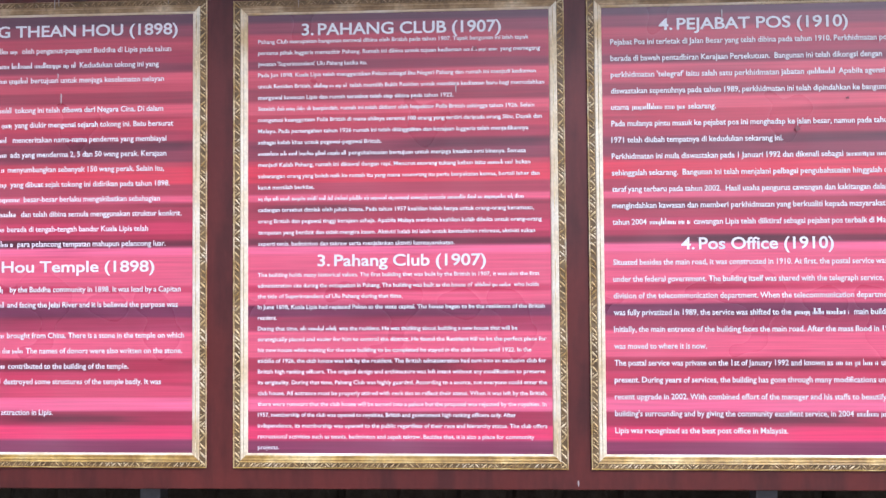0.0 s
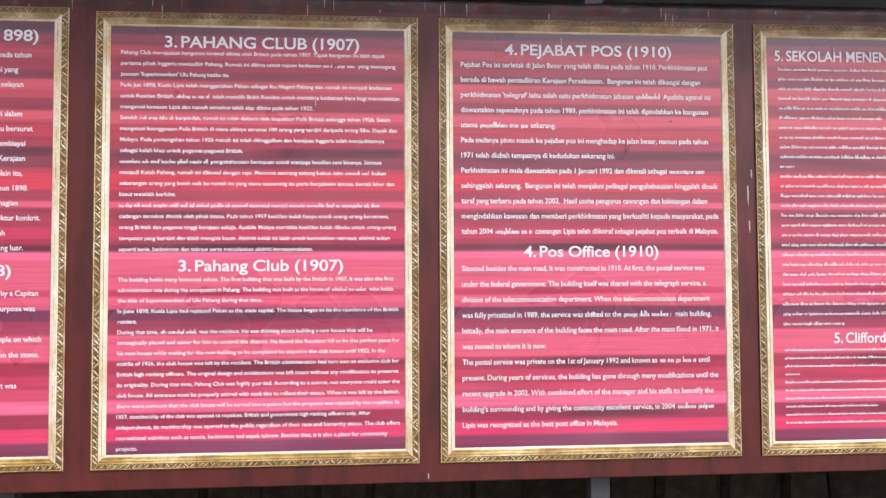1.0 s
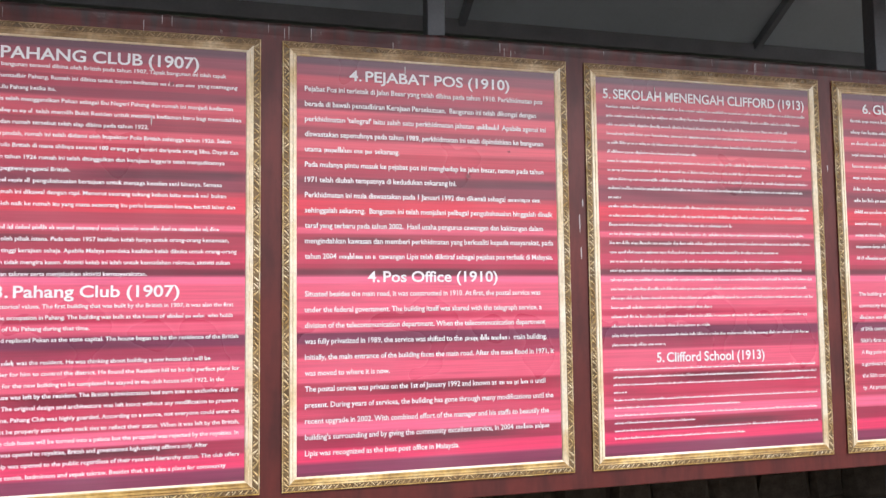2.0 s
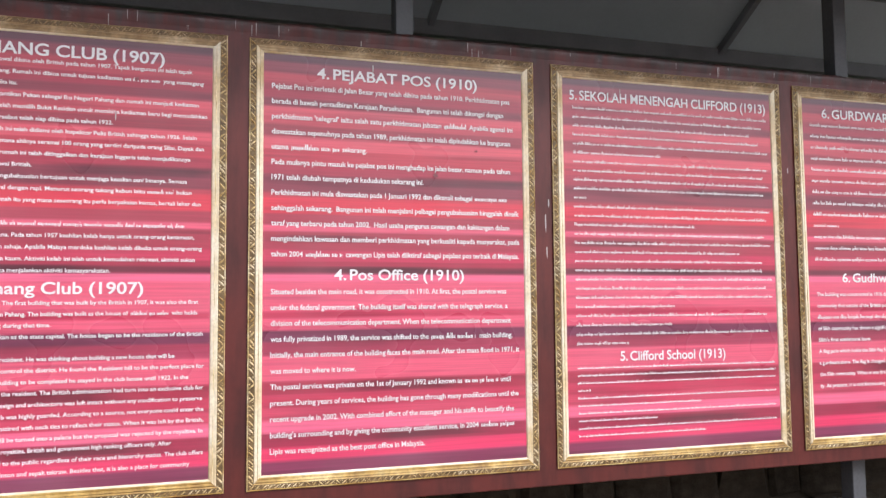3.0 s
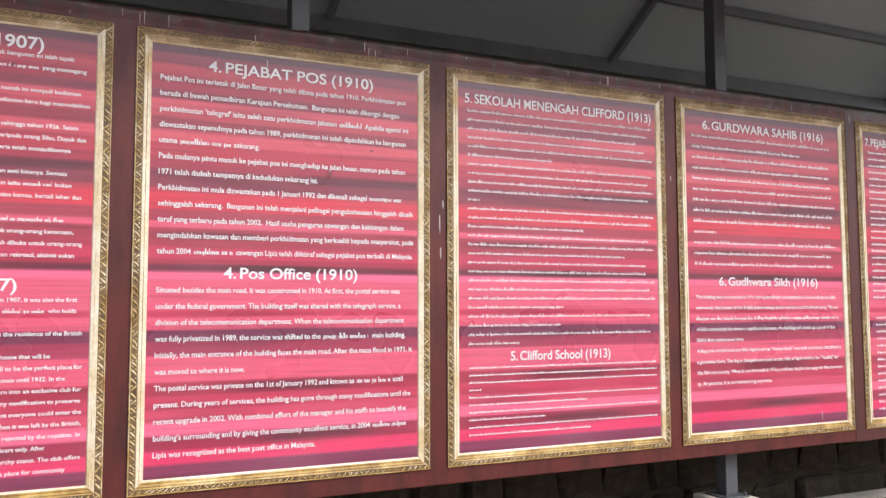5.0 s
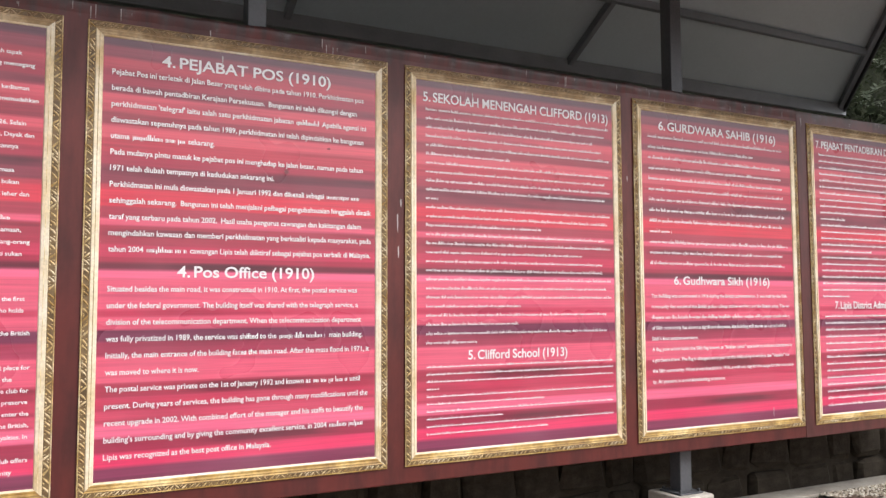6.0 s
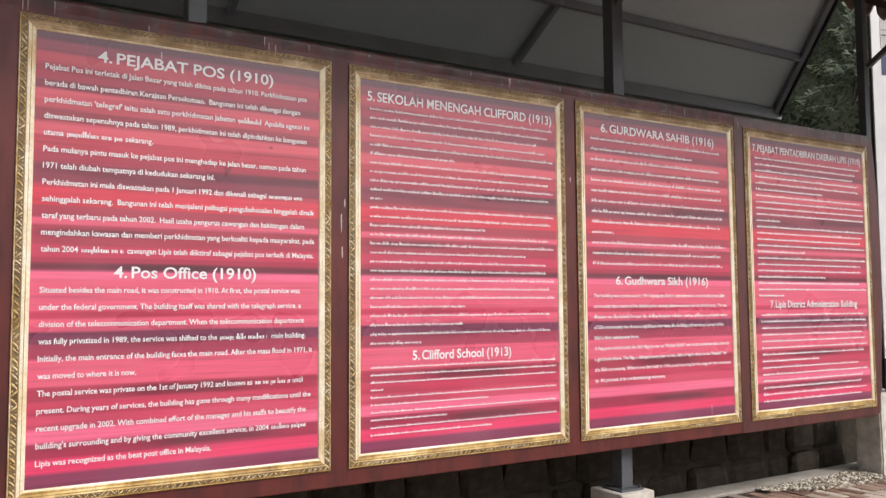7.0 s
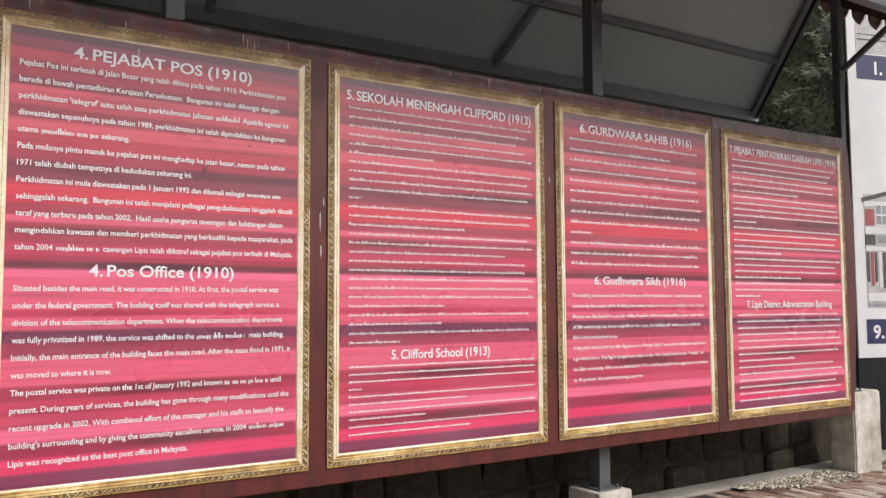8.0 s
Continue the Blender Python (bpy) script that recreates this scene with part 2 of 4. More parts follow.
LEAF = by_piece("dark_green_leaf", [(0.0, (0.032, 0.038, 0.022, 1)), (0.8, (0.055, 0.068, 0.038, 1)), (1.0, (0.095, 0.115, 0.068, 1))], 0.7, True, spec=0.08)
FERN = by_piece("pale_green_leaf", [(0.0, (0.13, 0.16, 0.09, 1)), (1.0, (0.42, 0.46, 0.36, 1))], 0.5, True)
for m in (LEAF, FERN):
    let_light_through(m, 0.45)


# ---- helpers for things ----
def mesh_of(name, bm, mats):
    me = bpy.data.meshes.new(name)
    bm.normal_update()
    bm.to_mesh(me)
    bm.free()
    for m in mats if isinstance(mats, (list, tuple)) else [mats]:
        me.materials.append(m)
    return me


def part(name, bm, mats, parent=None, label="", at=None):
    """Links a bmesh as one object, under a thing or a part."""
    ob = new(name, mesh_of(name, bm, mats))
    ob.parent = parent
    if at is not None:
        ob.matrix_local = at
    return tagged(ob, label)


def thing(name, label, category, group="", at=(0, 0, 0), kind=""):
    ob = new(name)
    ob.location = at
    ob.empty_display_size = 0.1
    return tagged(ob, label, category, group, kind)


def box(x0, x1, y0, y1, z0, z1, bevel=0.0, bm=None):
    bm = bm or bmesh.new()
    vs = [bm.verts.new((x, y, z)) for x in (x0, x1) for y in (y0, y1) for z in (z0, z1)]
    for q in ((0, 1, 3, 2), (4, 6, 7, 5), (0, 4, 5, 1), (2, 3, 7, 6), (0, 2, 6, 4), (1, 5, 7, 3)):
        bm.faces.new([vs[i] for i in q])
    if bevel:
        bmesh.ops.bevel(bm, geom=bm.edges[:], offset=bevel, segments=2, affect="EDGES", profile=0.5)
    bmesh.ops.recalc_face_normals(bm, faces=bm.faces[:])
    return bm


def bar(a, b, w, h, bevel=0.006):
    """A rectangular bar from a to b, w wide and h deep."""
    a, b = Vector(a), Vector(b)
    bm = box(-w / 2, w / 2, -h / 2, h / 2, 0, (b - a).length, bevel)
    bm.transform(Matrix.Translation(a) @ (b - a).to_track_quat("Z", "Y").to_matrix().to_4x4())
    return bm


def sheet_xz(x0, x1, z0, z1, y, nx=1, nz=1):
    bm = bmesh.new()
    g = [[bm.verts.new((x0 + (x1 - x0) * i / nx, y, z0 + (z1 - z0) * j / nz)) for j in range(nz + 1)] for i in range(nx + 1)]
    for i in range(nx):
        for j in range(nz):
            bm.faces.new((g[i][j], g[i + 1][j], g[i + 1][j + 1], g[i][j + 1]))
    return bm


def lettering(body, res=2, weight=0.012, gap=1.0):
    """The built-in font's outline of a line, as a mesh in x and y with caps one unit high, from x = 0."""
    cu = bpy.data.curves.new("line", "FONT")
    cu.body, cu.size, cu.resolution_u, cu.offset, cu.space_word = body, 1.0, res, weight, gap
    ob = bpy.data.objects.new("line", cu)
    me = bpy.data.meshes.new_from_object(ob)
    bm = bmesh.new()
    bm.from_mesh(me)
    bpy.data.objects.remove(ob)
    bpy.data.curves.remove(cu)
    bpy.data.meshes.remove(me)
    bm.transform(Matrix.Diagonal((1 / 0.73, 1 / 0.76, 1, 1)))
    x0 = min((v.co.x for v in bm.verts), default=0)
    bm.transform(Matrix.Translation((-x0, 0, 0)))
    return bm


def width_of(bm):
    return max((v.co.x for v in bm.verts), default=0)


UPRIGHT = Matrix.Rotation(radians(90), 4, "X")


def print_line(owner, name, body, x, z, cap, width=None, stretch=1.0, y=-0.004, mat=INK, res=2, weight=0.017):
    """A printed line that starts at x with its baseline at z."""
    bm = lettering(body, res, weight, 0.85)
    k = width / width_of(bm) if width else cap * stretch
    bm.transform(Matrix.Translation((x, y, z)) @ UPRIGHT @ Matrix.Diagonal((k, cap, 1, 1)))
    return tagged(part(name, bm, mat, owner), kind="stuff" if name == "text_line" else "")


def letters_of(bm):
    """Splits a lettered line into one bmesh a letter; dots stay with their stems."""
    seen, runs = set(), []
    for v in bm.verts:
        if v in seen:
            continue
        stack, island = [v], []
        seen.add(v)
        while stack:
            a = stack.pop()
            island.append(a)
            for e in a.link_edges:
                b = e.other_vert(a)
                if b not in seen:
                    seen.add(b)
                    stack.append(b)
        runs.append((min(a.co.x for a in island), max(a.co.x for a in island), set(island)))
    runs.sort(key=lambda r: r[0])
    merged = []
    for x0, x1, vs in runs:
        if merged and min(x1, merged[-1][1]) - max(x0, merged[-1][0]) > 0.5 * min(x1 - x0, merged[-1][1] - merged[-1][0]):
            p = merged.pop()
            merged.append((min(x0, p[0]), max(x1, p[1]), vs | p[2]))
        else:
            merged.append((x0, x1, vs))
    for _, _, vs in merged:
        one = bmesh.new()
        made = {a: one.verts.new(a.co) for a in vs}
        for f in bm.faces:
            if f.verts[0] in vs:
                one.faces.new([made[a] for a in f.verts])
        yield one


def word_bars(owner, x, z, cap, width, seed, mat=INK, y=-0.004, solid=False):
    """A line too small to read: rows of small plain bars, grouped like words."""
    rnd = random.Random(seed)
    verts, faces = [], []
    u = 0.0
    while u < width - cap * 0.3:
        for _ in range(rnd.choice((4, 5, 7, 8, 9, 11, 13, 15, 17))):
            w = cap * rnd.choice((0.14, 0.2, 0.24, 0.3) if solid else (0.10, 0.15, 0.18, 0.20, 0.26))
            if u + w > width:
                u = width
                break
            tall = rnd.random()
            z0, z1 = (z - 0.2 * cap if tall < 0.08 else z), z + cap * (1.0 if tall > 0.86 else rnd.uniform(0.48, 0.6))
            n = len(verts)
            verts += [(x + u, y, z0), (x + u + w, y, z0), (x + u + w, y, z1), (x + u, y, z1)]
            faces.append((n, n + 1, n + 2, n + 3))
            u += w + cap * (0.04 if solid else 0.10)
        u += cap * 0.34
    me = bpy.data.meshes.new("text_line")
    me.from_pydata(verts, [], faces)
    me.materials.append(mat)
    ob = new("text_line", me)
    ob.parent = owner
    return tagged(ob, kind="stuff")


# ---- ground ----
# unseen ground past the paving, given pale concrete to bounce light under the roof
bm = bmesh.new()
for q in (((-400, -400), (400, -400), (400, 400), (-400, 400)),):
    bm.faces.new([bm.verts.new((x, y, -0.06)) for x, y in q])
ground = tagged(part("ground", bm, KERB), "unseen flat grey ground around the shelter, kept pale for bounce light", "ground", kind="structure")

pavement = thing("pavement", "worn red and buff clay paver footpath", "pavement", kind="structure")
part("bedding", box(-6, 12, -7, 0.335, -0.055, -0.012), SOIL, pavement)

kerb = tagged(part("kerb", box(-6, 12, 0.335, 0.55, -0.05, 0.012, 0.010), KERB), "grey concrete kerb strip behind the paving", "kerb", kind="structure")

# ---- rubble wall and slope behind ----
wall_back = thing("wall_back", "dark mossy rubble retaining wall", "wall", kind="structure")
part("core", box(-6, 7.2, 0.615, 1.12, -0.06, 1.5), ROCK, wall_back)
part("core", box(7.2, 15, 1.955, 2.35, -0.06, 1.5), ROCK, wall_back)
part("core", box(6.8, 7.2, 1.12, 2.35, -0.06, 1.5), ROCK, wall_back)

bm = bmesh.new()
HUMUS = mottled("dark_humus", (0.014, 0.016, 0.010, 1), (0.032, 0.036, 0.02, 1), 2, 30, 0.95, 0.0, 0.7, 0.02, spec=0.05)
NX, NY = 60, 24
grid = []
for i in range(NX + 1):
    col = []
    for j in range(NY + 1):
        x, s = -20 + 50 * i / NX, j / NY
        y = (2.3 + 0.5 * min(1, s * 24) if x > 7.0 else 1.1 + 1.7 * min(1, s * 24)) + 13.2 * s
        z = 1.45 + 13 * (1 - (1 - s) ** 2.2)
        d = noise.noise(Vector((x * 0.5, y * 0.5, 3))) * 0.7 * min(1, s * 8)
        col.append(bm.verts.new((x, y, z + d)))
    grid.append(col)
for i in range(NX):
    for j in range(NY):
        bm.faces.new((grid[i][j], grid[i + 1][j], grid[i + 1][j + 1], grid[i][j + 1]))
hillside = tagged(part("hillside", bm, HUMUS), "steep dark earth slope under dense growth", "slope", kind="structure")

# ---- shelter ----
RIDGE, BACK, FRONT = (1.05, 4.93), (2.70, 3.96), (-0.98, 3.67)
ROOF_X0, ROOF_X1, BACK_X1 = -4.2, 7.9, 8.95
shelter = thing("shelter", "dark steel shelter with grey pitched roof over the board", "shelter")


def slope_sheet(a, b, xa, xb, thick=0.03):
    bm = bmesh.new()
    (ya, za), (yb, zb) = a, b
    ring = [(ya, za), (yb, zb), (yb, zb + thick), (ya, za + thick)]
    ends = [[bm.verts.new((x, y, z)) for x, (y, z) in zip(xs, ring)] for xs in ((ROOF_X0,) * 4, (xa, xb, xb, xa))]
    for i in range(4):
        j = (i + 1) % 4
        bm.faces.new((ends[0][i], ends[0][j], ends[1][j], ends[1][i]))
    bm.faces.new(ends[0])
    bm.faces.new(ends[1][::-1])
    bmesh.ops.recalc_face_normals(bm, faces=bm.faces[:])
    return bm


part("roof_sheet", slope_sheet(RIDGE, BACK, ROOF_X1, BACK_X1), ROOFING, shelter)
part("roof_sheet", slope_sheet(FRONT, RIDGE, ROOF_X1, ROOF_X1), ROOFING, shelter)
part("ridge_beam", bar((ROOF_X0, 1.05, 4.84), (ROOF_X1, 1.05, 4.84), 0.1, 0.14), RAFTER, shelter)
part("eave_beam", bar((ROOF_X0, 2.66, 3.91), (BACK_X1, 2.66, 3.91), 0.08, 0.14), EAVE, shelter)
part("eave_beam", bar((ROOF_X0, -0.94, 3.62), (ROOF_X1, -0.94, 3.62), 0.08, 0.10), STEEL, shelter)
part("purlin", bar((ROOF_X0, 1.91, 4.37), (8.36, 1.91, 4.37), 0.06, 0.08), RAFTER, shelter)
for x, xb in ((-1.16, -1.16), (1.74, 1.74), (4.70, 4.70), (7.84, 8.88)):
    part("rafter", bar((xb, 2.68, 3.925), (x, 1.07, 4.87), 0.06, 0.08), RAFTER, shelter)
POSTS = (-2.10, 0.82, 3.73, 6.75)
for x in POSTS:
    foot, y, r = (0.70, 0.17, 0.035) if x > 6 else (0.228, 0.15, 0.05)
    post = part("post", box(x - r, x + r, y - r, y + r, foot + 0.012, 4.36, 0.006), STEEL, shelter)
    part("base_plate", box(x - 2 * r, x + 2 * r, y - 2 * r, y + 2 * r, foot, foot + 0.012, 0.003), STEEL, post)
    for u, v in ((-1, -1), (1, -1), (1, 1), (-1, 1)):
        part("bolt", box(x + 1.6 * r * u - 0.008, x + 1.6 * r * u + 0.008, y + 1.6 * r * v - 0.008, y + 1.6 * r * v + 0.008, foot + 0.012, foot + 0.03, 0.003), STEEL, post)
    part("brace", bar((x, 0.12, 3.58), (x, -0.52, 3.99), 0.045, 0.045), STEEL, shelter)

# ---- footings ----
for x in POSTS[:3]:
    tagged(part("concrete_footing", box(x - 0.15, x + 0.15, 0.0, 0.31, -0.05, 0.228, 0.012), CONCRETE),
           "low square concrete footing under a steel post", "footing", "footings of the shelter posts")
bm = box(6.655, 7.06, 0.08, 0.32, -0.05, 0.70)
bmesh.ops.subdivide_edges(bm, edges=bm.edges[:], cuts=7, use_grid_fill=True)
for v in bm.verts:
    n = noise.noise_vector(v.co * 7.0)
    v.co += Vector((n.x, n.y, 0.6 * n.z if v.co.z < 0.69 else 0.0)) * 0.007
bmesh.ops.bevel(bm, geom=[e for e in bm.edges if e.calc_face_angle(0) > 1.0], offset=0.012, segments=2, affect="EDGES")
tagged(part("concrete_footing", bm, CONCRETE), "tall stained concrete pillar under the end post", "footing", "footings of the shelter posts")

# ---- display board ----
board = thing("display_board", "long maroon vinyl-faced display board on steel posts", "display board")
bm = box(-3.60, 6.535, 0.0, 0.05, 0.505, 2.895, 0.006)
for v in bm.verts:
    if v.co.z < 1:
        v.co.z += 0.0055 * min(max(v.co.x, 0), 5)
    if v.co.x > 6:
        v.co.x -= 0.02 + (0.03 if v.co.z < 1 else 0.0)
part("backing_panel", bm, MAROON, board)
bm = bmesh.new()
outline = [(4.785, 0.526), (4.785, 2.875)] + [(6.545 - 0.04 * k / 16 + 0.085 * math.sin(math.pi * (1 - k / 16)) ** 0.8, 2.905 - (2.905 - 0.552) * k / 16) for k in range(17)]
face = bm.faces.new([bm.verts.new((x, -0.0025, z)) for x, z in outline])
back = bmesh.ops.extrude_face_region(bm, geom=[face])
bmesh.ops.translate(bm, vec=(0, 0.0022, 0), verts=[g for g in back["geom"] if isinstance(g, bmesh.types.BMVert)])
bmesh.ops.recalc_face_normals(bm, faces=bm.faces[:])
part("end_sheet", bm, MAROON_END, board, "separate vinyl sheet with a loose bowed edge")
rows = []
bm = bmesh.new()
for i in range(421):
    x = -3.60 + 8.37 * i / 420
    n1, n2 = noise.noise(Vector((x * 5.5, 2.0, 0.0))), noise.noise(Vector((x * 16.0, 7.0, 0.0)))
    lift = 0.004 + 0.012 * max(0.0, n1 + 0.3 * n2)
    rows.append([bm.verts.new(p) for p in ((x, -0.0012, 2.838 + 0.006 * n2), (x, -0.0015 - lift * 0.6, 2.862 + 0.005 * n1), (x, -0.002 - lift, 2.882), (x, -0.0015 - lift * 0.4, 2.899 + 0.010 * n1 + 0.004 * n2), (x, 0.004, 2.897))])
for a, b in zip(rows, rows[1:]):
    for k in range(4):
        bm.faces.new((a[k], b[k], b[k + 1], a[k + 1])).smooth = True
part("vinyl_lip", bm, MAROON, board, "wrinkled mouldy upper edge of the vinyl, eave shade in its colour")
for z in (0.62, 1.7, 2.78):
    part("back_rail", box(-3.55, 6.52, 0.052, 0.099, z - 0.03, z + 0.03, 0.004), STEEL, board)

# ---- framed notices ----
PW, PH = 1.524, 2.20
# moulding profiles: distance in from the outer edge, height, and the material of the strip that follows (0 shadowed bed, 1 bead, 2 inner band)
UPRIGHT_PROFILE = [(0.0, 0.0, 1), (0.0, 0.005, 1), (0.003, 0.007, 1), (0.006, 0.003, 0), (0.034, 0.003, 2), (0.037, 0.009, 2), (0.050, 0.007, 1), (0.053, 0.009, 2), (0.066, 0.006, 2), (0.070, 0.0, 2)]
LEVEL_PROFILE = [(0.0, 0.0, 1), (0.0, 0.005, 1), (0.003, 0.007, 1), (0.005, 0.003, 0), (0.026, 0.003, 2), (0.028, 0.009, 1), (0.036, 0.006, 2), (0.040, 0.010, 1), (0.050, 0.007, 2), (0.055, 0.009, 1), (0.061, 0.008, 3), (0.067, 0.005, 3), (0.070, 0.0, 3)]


def moulding(side, w, h):
    """One mitred side of the picture moulding; side 0 foot, 1 right, 2 head, 3 left."""
    bm = bmesh.new()
    rows = []
    prof = UPRIGHT_PROFILE if side in (1, 3) else LEVEL_PROFILE
    for d, up, _ in prof:
        a, b = {0: ((d, d), (w - d, d)), 1: ((w - d, d), (w - d, h - d)), 2: ((w - d, h - d), (d, h - d)), 3: ((d, h - d), (d, d))}[side]
        rows.append([bm.verts.new((p[0], -up, p[1])) for p in (a, b)])
    for i in range(len(rows) - 1):
        f = bm.faces.new((rows[i][0], rows[i][1], rows[i + 1][1], rows[i + 1][0]))
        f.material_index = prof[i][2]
    bmesh.ops.recalc_face_normals(bm, faces=bm.faces[:])
    return bm


def leaf_band(side, w, h):
    """Carved leaves that follow one side of the moulding, slanting along it."""
    bm = bmesh.new()
    length, pitch, v0, v1 = (w, 0.030, 0.006, 0.025) if side in (0, 2) else (h, 0.036, 0.007, 0.033)
    n = int(length / pitch)
    step = (length - 0.02) / n
    m = {0: Matrix.Identity(4), 1: Matrix.Translation((w, 0, 0)) @ Matrix.Rotation(radians(-90), 4, "Y"),
         2: Matrix.Translation((w, 0, h)) @ Matrix.Rotation(radians(180), 4, "Y"), 3: Matrix.Translation((0, 0, h)) @ Matrix.Rotation(radians(90), 4, "Y")}[side]
    rr = random.Random(side)
    for i in range(n):
        u0, t = 0.01 + i * step + rr.uniform(-0.004, 0.004), v1 - v0
        flip = rr.random() < 0.3
        grow = rr.uniform(0.75, 1.08)
        leaf = [(0.04, 0.02), (0.30, 0.0), (0.56, 0.30), (0.80, 0.74), (0.98, 0.98), (0.66, 0.90), (0.40, 0.62), (0.16, 0.30)]
        curl = [(0.66, 0.04), (0.84, 0.06), (0.94, 0.30), (0.90, 0.44), (0.80, 0.24)]
        bud = [(0.06, 0.62), (0.24, 0.74), (0.30, 0.94), (0.12, 0.98), (0.0, 0.82)]
        for shape, mid, up in ((leaf, (0.50, 0.50), 0.011), (curl, (0.84, 0.20), 0.008), (bud, (0.15, 0.84), 0.008)):
            if shape is not leaf and rr.random() < 0.3:
                continue
            spot = lambda u, v: (u0 + step * u * grow, v0 + t * (1 - v if flip else v))
            top = spot(*mid)
            peak = bm.verts.new(m @ Vector((top[0], -up, top[1])))
            ring = [bm.verts.new(m @ Vector((spot(u, v)[0], -0.0045, spot(u, v)[1]))) for u, v in shape]
            for j in range(len(ring)):
                bm.faces.new((ring[j], ring[(j + 1) % len(ring)], peak))
    bmesh.ops.recalc_face_normals(bm, faces=bm.faces[:])
    return bm


MOULDS = {}


def framed_notice(x, label, w=PW, h=PH, z=0.61, lead=0.0):
    """A printed red sheet in its gold moulding, foot corner at x, z; the moulding begins lead before x."""
    ob = thing("framed_notice", label, "notice", "row of framed notices", (x, -0.005, z))
    part("print_sheet", sheet_xz(0.066 - lead, w - 0.066, 0.066, h - 0.066, 0.0, 4, 6), PRINT, ob)
    size = (w + lead, h)
    if size not in MOULDS:
        MOULDS[size] = [(mesh_of("frame_side", moulding(s, *size), [UMBER, PALE if s in (1, 3) else (GOLD, SHADED_GOLD)[s // 2], CREAM if s in (1, 3) else (GOLD, SHADED_GOLD)[s // 2], CREAM]),
                         mesh_of("leaf_carving", leaf_band(s, *size), SHADED_GOLD if s == 2 else PALE)) for s in range(4)]
    for mould, leaves in MOULDS[size]:
        s = new("frame_side", mould)
        s.parent, s.location = ob, (-lead, 0, 0)
        c = new("leaf_carving", leaves)
        c.parent = s
    return ob


def block(owner, lines, x, z0, z1, cap, ends, flush_right=0.0, solid=False):
    """Lines of text from baseline z0 down to z1, in the notice's own measure. ends: where each line stops. A line is a text, a number (bars up
    to there), a tuple of texts and bars, or None for a gap; flush_right: letters of that stretch end there, and bars lead up to them."""
    for i, (line, end) in enumerate(zip(lines, ends)):
        z = z0 + (z1 - z0) * i / (len(lines) - 1)
        seed = i * 31 + int(x * 1000) + int(z0 * 977)
        if line is None:
            continue
        if line == "":
            word_bars(owner, x, z, cap, end - x, seed, solid=solid)
        elif flush_right:
            o = print_line(owner, "text_line", line, 0.0, z, cap, stretch=flush_right)
            w = max(v.co.x for v in o.data.vertices)
            o.location.x = end - w
            if end - w - x > cap * 2:
                word_bars(owner, x, z, cap, end - w - x - cap * 0.5, seed)
        elif isinstance(line, tuple):
            bms = [p if isinstance(p, float) else width_of(lettering(p)) for p in line]
            gaps = 0.5 * cap * (len(line) - 1)
            fixed = sum(p for p in line if isinstance(p, float))
            k = (end - x - gaps - fixed) / sum(w for w, p in zip(bms, line) if not isinstance(p, float))
            u = x
            for w, p in zip(bms, line):
                if isinstance(p, float):
                    word_bars(owner, u, z, cap, p, seed)
                    u += p + 0.5 * cap
                else:
                    print_line(owner, "text_line", p, u, z, cap, width=w * k)
                    u += w * k + 0.5 * cap
        else:
            print_line(owner, "text_line", line, x, z, cap, width=end - x)


def heading(owner, body, x0, x1, z, cap):
    """A bold line, letter by letter."""
    number, words = body.split(" ", 1)
    bm, rest = lettering(number, 4, 0.018), lettering(words, 4, 0.018, 0.9)
    rest.transform(Matrix.Translation((width_of(bm) + 0.30, 0, 0)))
    tail = bpy.data.meshes.new("tail")
    rest.to_mesh(tail)
    rest.free()
    bm.from_mesh(tail)
    bpy.data.meshes.remove(tail)
    bm.transform(Matrix.Translation((x0, -0.004, z)) @ UPRIGHT @ Matrix.Diagonal(((x1 - x0) / width_of(bm), cap * 0.88, 1, 1)))
    for one in letters_of(bm):
        part("heading_letter", one, INK, owner)
    bm.free()


# second notice
X2 = -3.328
n = framed_notice(X2, "red striped temple history notice in a gold frame", 1.541, 2.215)
heading(n, "2. TOKONG THEAN HOU (1898)", 0.098, 1.399, 2.049, 0.066)
heading(n, "2. Thean Hou Temple (1898)", 0.200, 1.290, 0.921, 0.064)
block(n, ["oleh penganut-penganut Buddha di Lipis pada tahun", "Kedudukan tokong ini yang",
          "bertujuan untuk menjaga keselamatan nelayan", None,
          "tokong ini telah dibawa dari Negara Cina. Di dalam", "yang diukir mengenai sejarah tokong ini. Batu bersurat",
          "menceritakan nama-nama penderma yang membiayai", "ada yang menderma 2, 5 dan 50 wang perak. Kerajaan",
          "menyumbangkan sebanyak 150 wang perak. Selain itu,", "yang dibuat sejak tokong ini didirikan pada tahun 1898.",
          "besar-besar berlaku mengakibatkan sebahagian", "dan telah dibina semula menggunakan struktur konkrit.",
          "berada di tengah-tengah bandar Kuala Lipis telah", "para pelancong tempatan mahupun pelancong luar."],
      0.105, 1.968, 1.042, 0.028, [1.368, 1.308, 1.333, 0, 1.33, 1.379, 1.346, 1.346, 1.335, 1.363, 1.316, 1.42, 1.259, 1.344], 0.93)
block(n, ["by the Buddha community in 1898. It was lead by a Capitan", "and facing the Jelai River and it is believed the purpose was", None,
          "brought from China. There is a stone in the temple on which", "The names of donors were also written on the stone.",
          "contributed to the building of the temple.", "destroyed some structures of the temple badly. It was", None, "attraction in Lipis."],
      0.105, 0.826, 0.246, 0.028, [1.417, 1.403, 0, 1.433, 1.425, 1.167, 1.324, 0, 0.804], 0.92)

